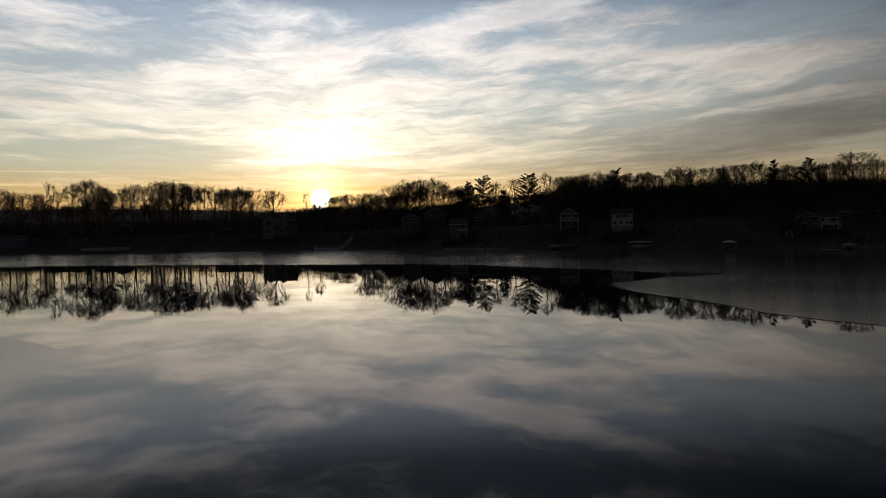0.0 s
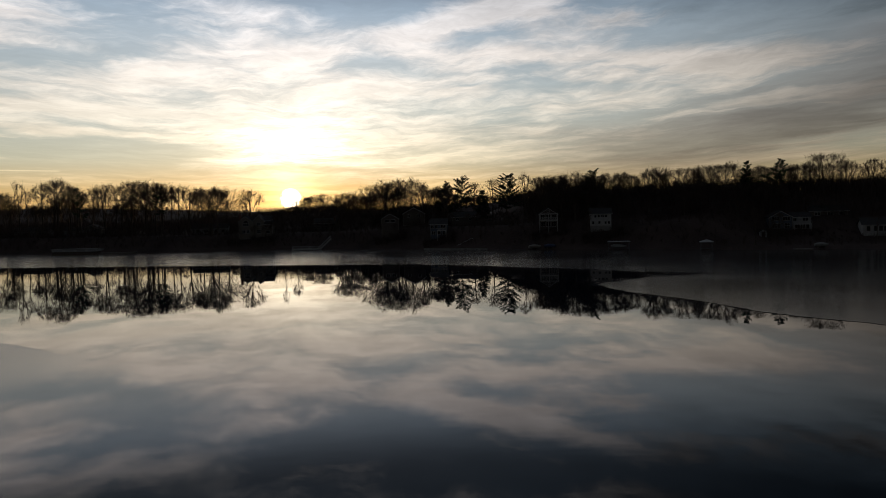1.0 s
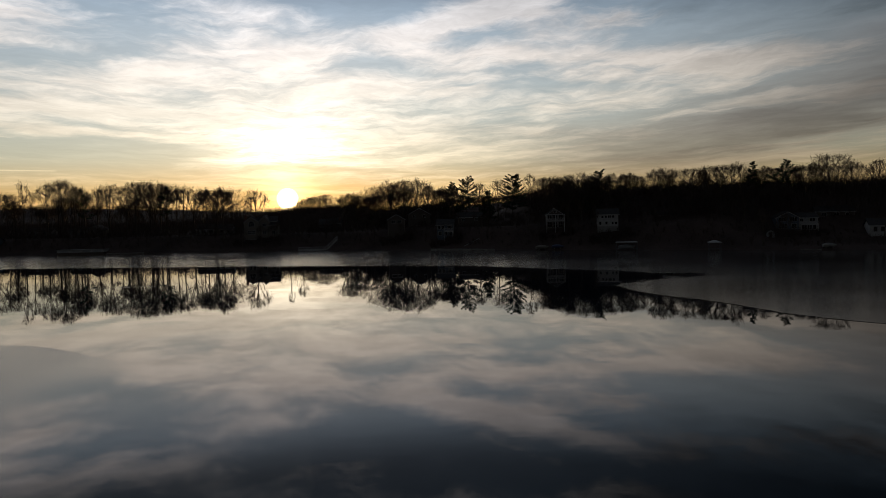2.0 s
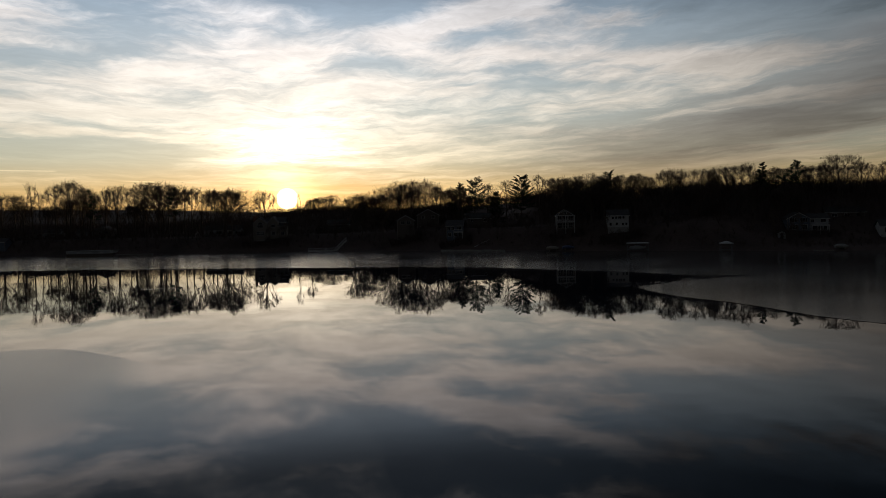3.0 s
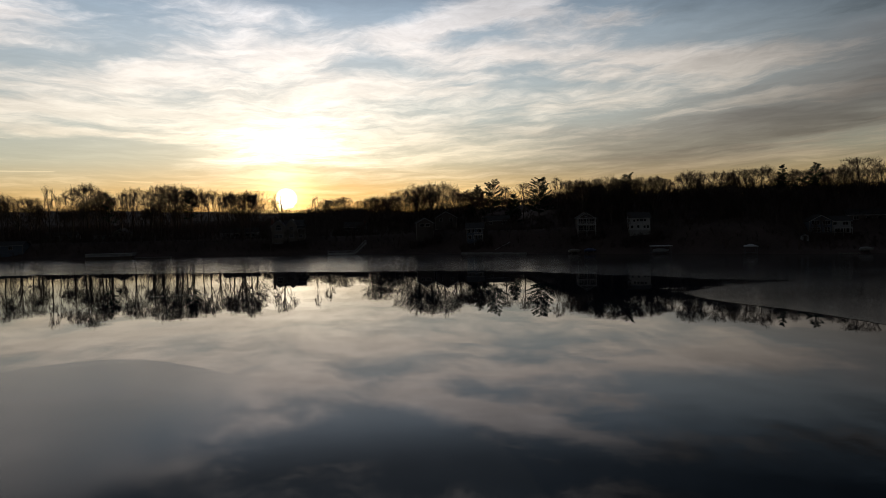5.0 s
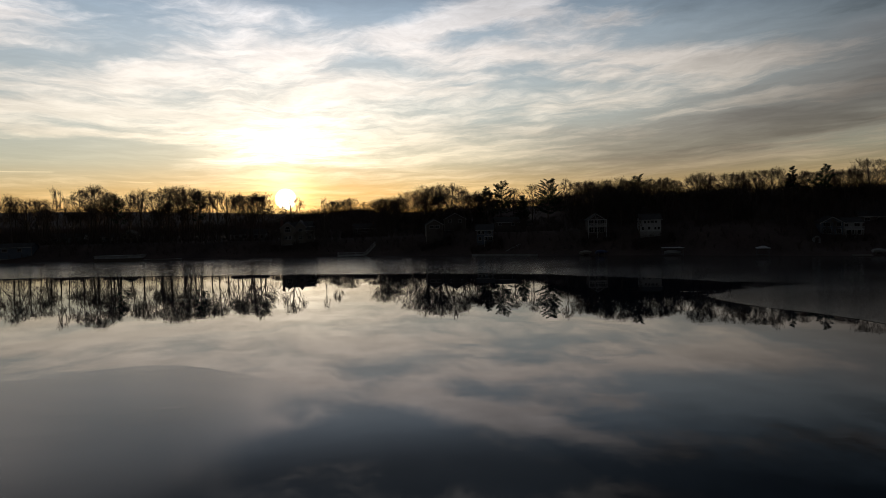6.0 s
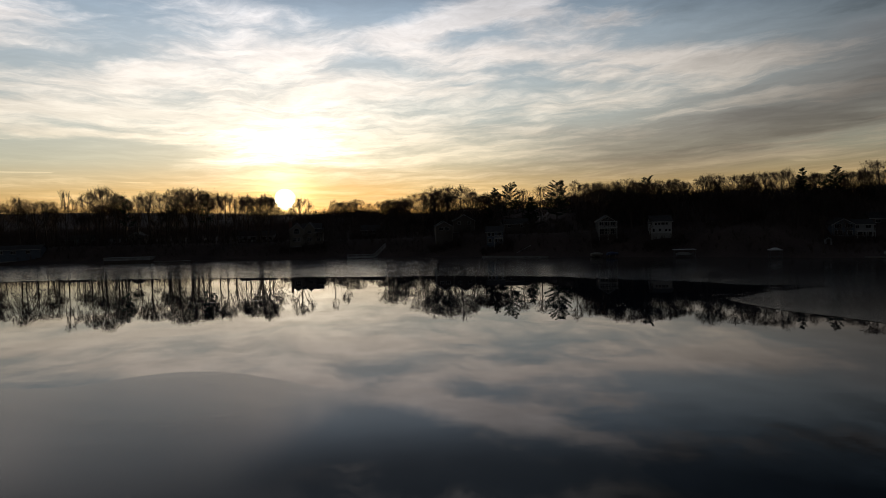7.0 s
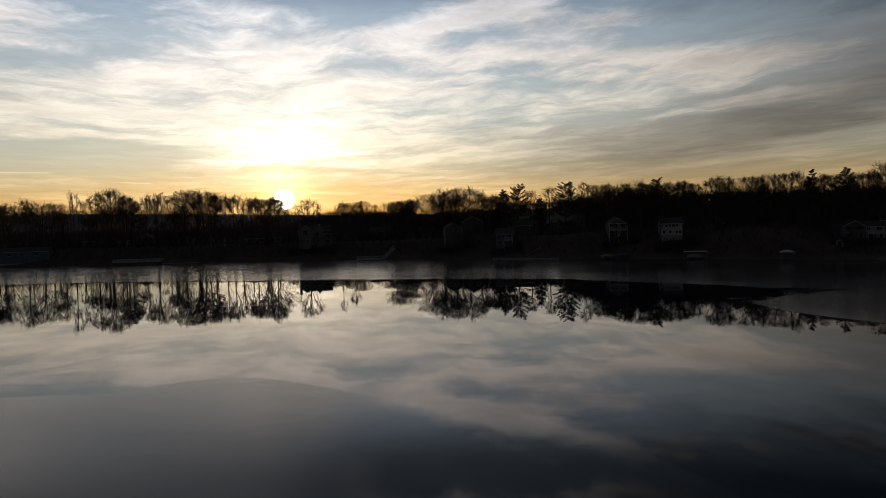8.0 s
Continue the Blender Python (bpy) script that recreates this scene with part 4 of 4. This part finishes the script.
house("house with a white deck and chimney", -59.8, 318, 4,
      [(0, 10, 8, 0, 10.8, 12.8, False, BROWN, [(-3, 9.9, 1.2, 1.2, 1), (0.5, 9.9, 2.2, 1.3, 2), (3.6, 9.9, 1.0, 1.2, 1)])],
      decks=[(0, 9.4, 2.0, 8.4, 0)], chimneys=[(4.4, 2.0, 13.6, 0.8)])
house("white cottage with a row of windows at the water", 137.5, 221, -20,
      [(0, 10.5, 8, 0, 6.9, 8.9, False, WHITE, [(-3.7, 5.6, 1.0, 1.5, 0), (-1.6, 5.6, 1.0, 1.5, 0), (-0.2, 5.6, 1.0, 1.5, 0), (1.2, 5.6, 1.0, 1.5, 0), (3.4, 5.6, 1.0, 1.5, 0)])],
      decks=[(1, 7, 1.6, 3.6, 0)])
house("dark low cottage with a pale roof edge at the shore", -216, 301, 10,
      [(0, 20, 8, 0, 6.4, 8.0, False, BLUE, [(-6, 5.2, 1.6, 1.2, 1), (-1, 5.2, 2.2, 1.2, 2), (5, 5.2, 1.6, 1.2, 1)])])

# ---- along the water: boathouse, docks, lifts, boats ----


def boathouse(x, y, turn):
    root = thing("boathouse", "long low pale flat-roofed boathouse at the water's edge", "boathouse")
    z = 0.6
    root.matrix_basis = pose(x, y, z, 0, 0, turn)
    block("foundation", BARK, root, -9.85, 9.85, -0.05, 5, -1.8, 0.45)
    block("wall", WHITE, root, -9.8, 9.8, 0, 5, 0.454, 1.4)
    block("roof", STONE, root, -10.1, 10.1, -0.4, 5.4, 1.404, 1.66, "pale flat roof", 0.06)
    for c in (-7.0, -2.4, 2.4, 7.0):
        door = block("door", PALE, root, c - 1.7, c + 1.7, -0.08, -0.004, 0.5, 1.3)
        block("handle", METAL, door, c - 0.1, c + 0.1, -0.12, -0.084, 0.9, 1.0)


def dock(x, y, turn, length, width, label, rails=False, z=0.55):
    root = thing("dock", label, "dock", "docks along the shore")
    root.matrix_basis = pose(x, y, z, 0, 0, turn)
    n = max(4, int(length / 0.6))
    for i in range(n):
        a = -length / 2 + length * i / n
        block("plank", TIMBER, root, a, a + length / n - 0.03, -width / 2, width / 2, -0.05, 0.0)
    for s in (-1, 1):
        block("beam", TIMBER, root, -length / 2, length / 2, s * (width / 2 - 0.15) - 0.06, s * (width / 2 - 0.15) + 0.06, -0.25, -0.054)
    for i in range(max(2, int(length / 3)) + 1):
        c = -length / 2 + 0.1 + (length - 0.2) * i / max(2, int(length / 3))
        for s in (-1, 1):
            block("post", METAL if not rails else WHITE, root, c - 0.05, c + 0.05, s * width / 2 - 0.05, s * width / 2 + 0.05, -1.6, 0.95 if rails else 0.25)
    if rails:
        railing(root, -length / 2, length / 2, -width / 2, 0.0)
        block("skirt", WHITE, root, -length / 2, length / 2, -width / 2 - 0.06, -width / 2 - 0.052 + 0.03, -0.5, -0.02)
    return root


def stairs(x, y, turn, run, rise, label, width=1.2):
    """Outdoor stairs that climb along local +x."""
    root = thing("stairs", label, "stairs")
    root.matrix_basis = pose(x, y, 0.5, 0, 0, turn)
    n = int(rise / 0.18)
    for i in range(n):
        block("step", TIMBER, root, run * i / n, run * (i + 1) / n + 0.02, 0, width, rise * (i + 1) / n - 0.06, rise * (i + 1) / n)
    for yy in (-0.08, width + 0.03):
        bm = bmesh.new()
        prism(bm, [(0, -0.3), (run, rise - 0.3), (run, rise + 0.05), (0, 0.05)], "y", yy, yy + 0.05)
        part("stringer", bm, WHITE, root)
        bm = bmesh.new()
        prism(bm, [(0, 0.95), (run, rise + 0.95), (run, rise + 1.08), (0, 1.08)], "y", yy, yy + 0.06)
        part("handrail", bm, WHITE, root)
        for i in range(6):
            c = run * i / 5
            block("post", WHITE, root, c - 0.04, c + 0.04, yy, yy + 0.06, rise * i / 5 - 1.0, rise * i / 5 + 0.96)


def boat(parent, length, beam, material, label="", lift=0.0):
    """A hull of shaped ribs under a taut cover."""
    bm = bmesh.new()
    rings = []
    for i in range(9):
        t = i / 8
        w = beam / 2 * (1 - max(0, (t - 0.55) / 0.45) ** 2.2 * 0.95)
        x = -length / 2 + length * t
        keel = 0.05 + 0.45 * max(0, (t - 0.7) / 0.3) ** 2
        crown = 1.0 + 0.38 * math.sin(math.pi * min(1, t * 1.15)) ** 0.7
        rings.append([bm.verts.new((x, yy, zz + lift)) for yy, zz in ((0, keel), (-w * 0.8, keel + 0.25), (-w, 0.85), (-w * 0.55, crown * 0.93), (0, crown), (w * 0.55, crown * 0.93), (w, 0.85), (w * 0.8, keel + 0.25))])
    for a, b in zip(rings, rings[1:]):
        for k in range(8):
            bm.faces.new((a[k], a[(k + 1) % 8], b[(k + 1) % 8], b[k]))
    bm.faces.new(rings[0])
    bm.faces.new(rings[-1])
    return part("hull", bm, material, parent, label)


def covered_boat(x, y, turn, length, material, label):
    root = thing("covered_boat", label, "boat")
    root.matrix_basis = pose(x, y, max(land(x, y), 0.0) + 0.05, 0, 0, turn)
    boat(root, length, 2.1, material)
    for c in (-length * 0.3, length * 0.2):
        block("cradle", TIMBER, root, c - 0.1, c + 0.1, -0.9, 0.9, -0.3, 0.4)


def boat_lift(x, y, turn, width, depth, eave, peak, label, boat_under=True):
    root = thing("boat_lift", label, "boat lift", "canopied boat lifts")
    root.matrix_basis = pose(x, y, 0, 0, 0, turn)
    bm = bmesh.new()
    a, b = width / 2, depth / 2
    low = [bm.verts.new(p) for p in ((-a, -b, eave - 0.16), (a, -b, eave - 0.16), (a, b, eave - 0.16), (-a, b, eave - 0.16))]
    mid = [bm.verts.new(p) for p in ((-a, -b, eave), (a, -b, eave), (a, b, eave), (-a, b, eave))]
    k = 0.18 if peak - eave > 0.4 else 0.85
    top = [bm.verts.new(p) for p in ((-a * k, 0, peak), (a * k, 0, peak))]
    for i in range(4):
        bm.faces.new((low[i], low[(i + 1) % 4], mid[(i + 1) % 4], mid[i]))
    bm.faces.new((mid[0], mid[1], top[1], top[0]))
    bm.faces.new((mid[1], mid[2], top[1]))
    bm.faces.new((mid[2], mid[3], top[0], top[1]))
    bm.faces.new((mid[3], mid[0], top[0]))
    part("canopy", bm, CANVAS, root, "white stretched canvas canopy")
    for sx in (-1, 1):
        for sy in (-1, 1):
            block("post", METAL, root, sx * (a - 0.3) - 0.06, sx * (a - 0.3) + 0.06, sy * (b - 0.3) - 0.06, sy * (b - 0.3) + 0.06, -1.5, eave - 0.02)
    for sy in (-1, 1):
        block("rail", METAL, root, -a + 0.3, a - 0.3, sy * (b - 0.3) - 0.05, sy * (b - 0.3) + 0.05, 0.5, 0.62)
    if boat_under:
        boat(root, width * 0.72, 2.0, PALE, "pale grey boat hull", 0.6)


def shed(x, y, turn):
    root = thing("garden_shed", "small pale garden shed on the slope", "shed")
    z = land(x, y) - 0.1
    root.matrix_basis = pose(x, y, z, 0, 0, turn)
    bm = bmesh.new()
    prism(bm, [(-1.1, -0.6), (1.1, -0.6), (1.1, 1.9), (0, 2.6), (-1.1, 1.9)], "y", 0, 2.4)
    part("wall", bm, PALE, root)
    bm = bmesh.new()
    prism(bm, [(-1.35, 1.76), (0, 2.62), (1.35, 1.76), (1.35, 1.86), (0, 2.74), (-1.35, 1.86)], "y", -0.2, 2.6)
    part("roof", bm, SHINGLE, root)
    door = block("door", BROWN, root, -0.45, 0.45, -0.05, -0.003, 0, 1.8)
    block("handle", METAL, door, 0.3, 0.36, -0.1, -0.053, 0.9, 1.0)


def seawall(x0, y0, x1, y1, label):
    root = thing("seawall", label, "seawall")
    length = math.hypot(x1 - x0, y1 - y0)
    root.matrix_basis = pose(x0, y0, 0, 0, 0, math.degrees(math.atan2(y1 - y0, x1 - x0)))
    n = int(length / 2.4)
    for i in range(n):
        block("slab", STONE, root, length * i / n, length * (i + 1) / n - 0.02, -0.2, 0.3, -0.8, 0.62 + 0.05 * math.sin(i * 2.1), "", 0.03)


boathouse(-161.2, 288.6, 2)
dock(-141, 285.5, 4, 15, 1.6, "low grey plank dock along the shore")
dock(-60.6, 276.8, 4, 10.6, 3.2, "white-railed dock with a skirt at the water", True, 0.75)
stairs(-54.9, 278.0, 24, 4.6, 4.2, "white-railed timber stairs from the dock up the bank")
stairs(0.8, 259.5, 14, 6.0, 2.7, "pale timber stairs down to the water")
seawall(-12, 261.5, 11.5, 249.6, "pale concrete seawall along the water")
boat_lift(55.2, 231.5, -10, 7.3, 3.4, 2.85, 3.0, "boat lift with a flat white canopy over a boat")
boat_lift(80.0, 218.6, -14, 4.1, 3.0, 2.7, 3.35, "small boat lift with a peaked white canopy", False)
covered_boat(28.5, 245.2, 8, 4.6, TIMBER, "small boat under a grey-brown cover on the bank")
covered_boat(33.8, 243.8, 0, 4.2, TARP, "small boat under a blue tarp on the bank")
dock(104, 205.2, -16, 5.2, 1.6, "short pale plank dock on the ice")
covered_boat(112, 209.8, -14, 3.8, STONE, "small boat under a pale cover at the shore")
shed(102.6, 228, -16)
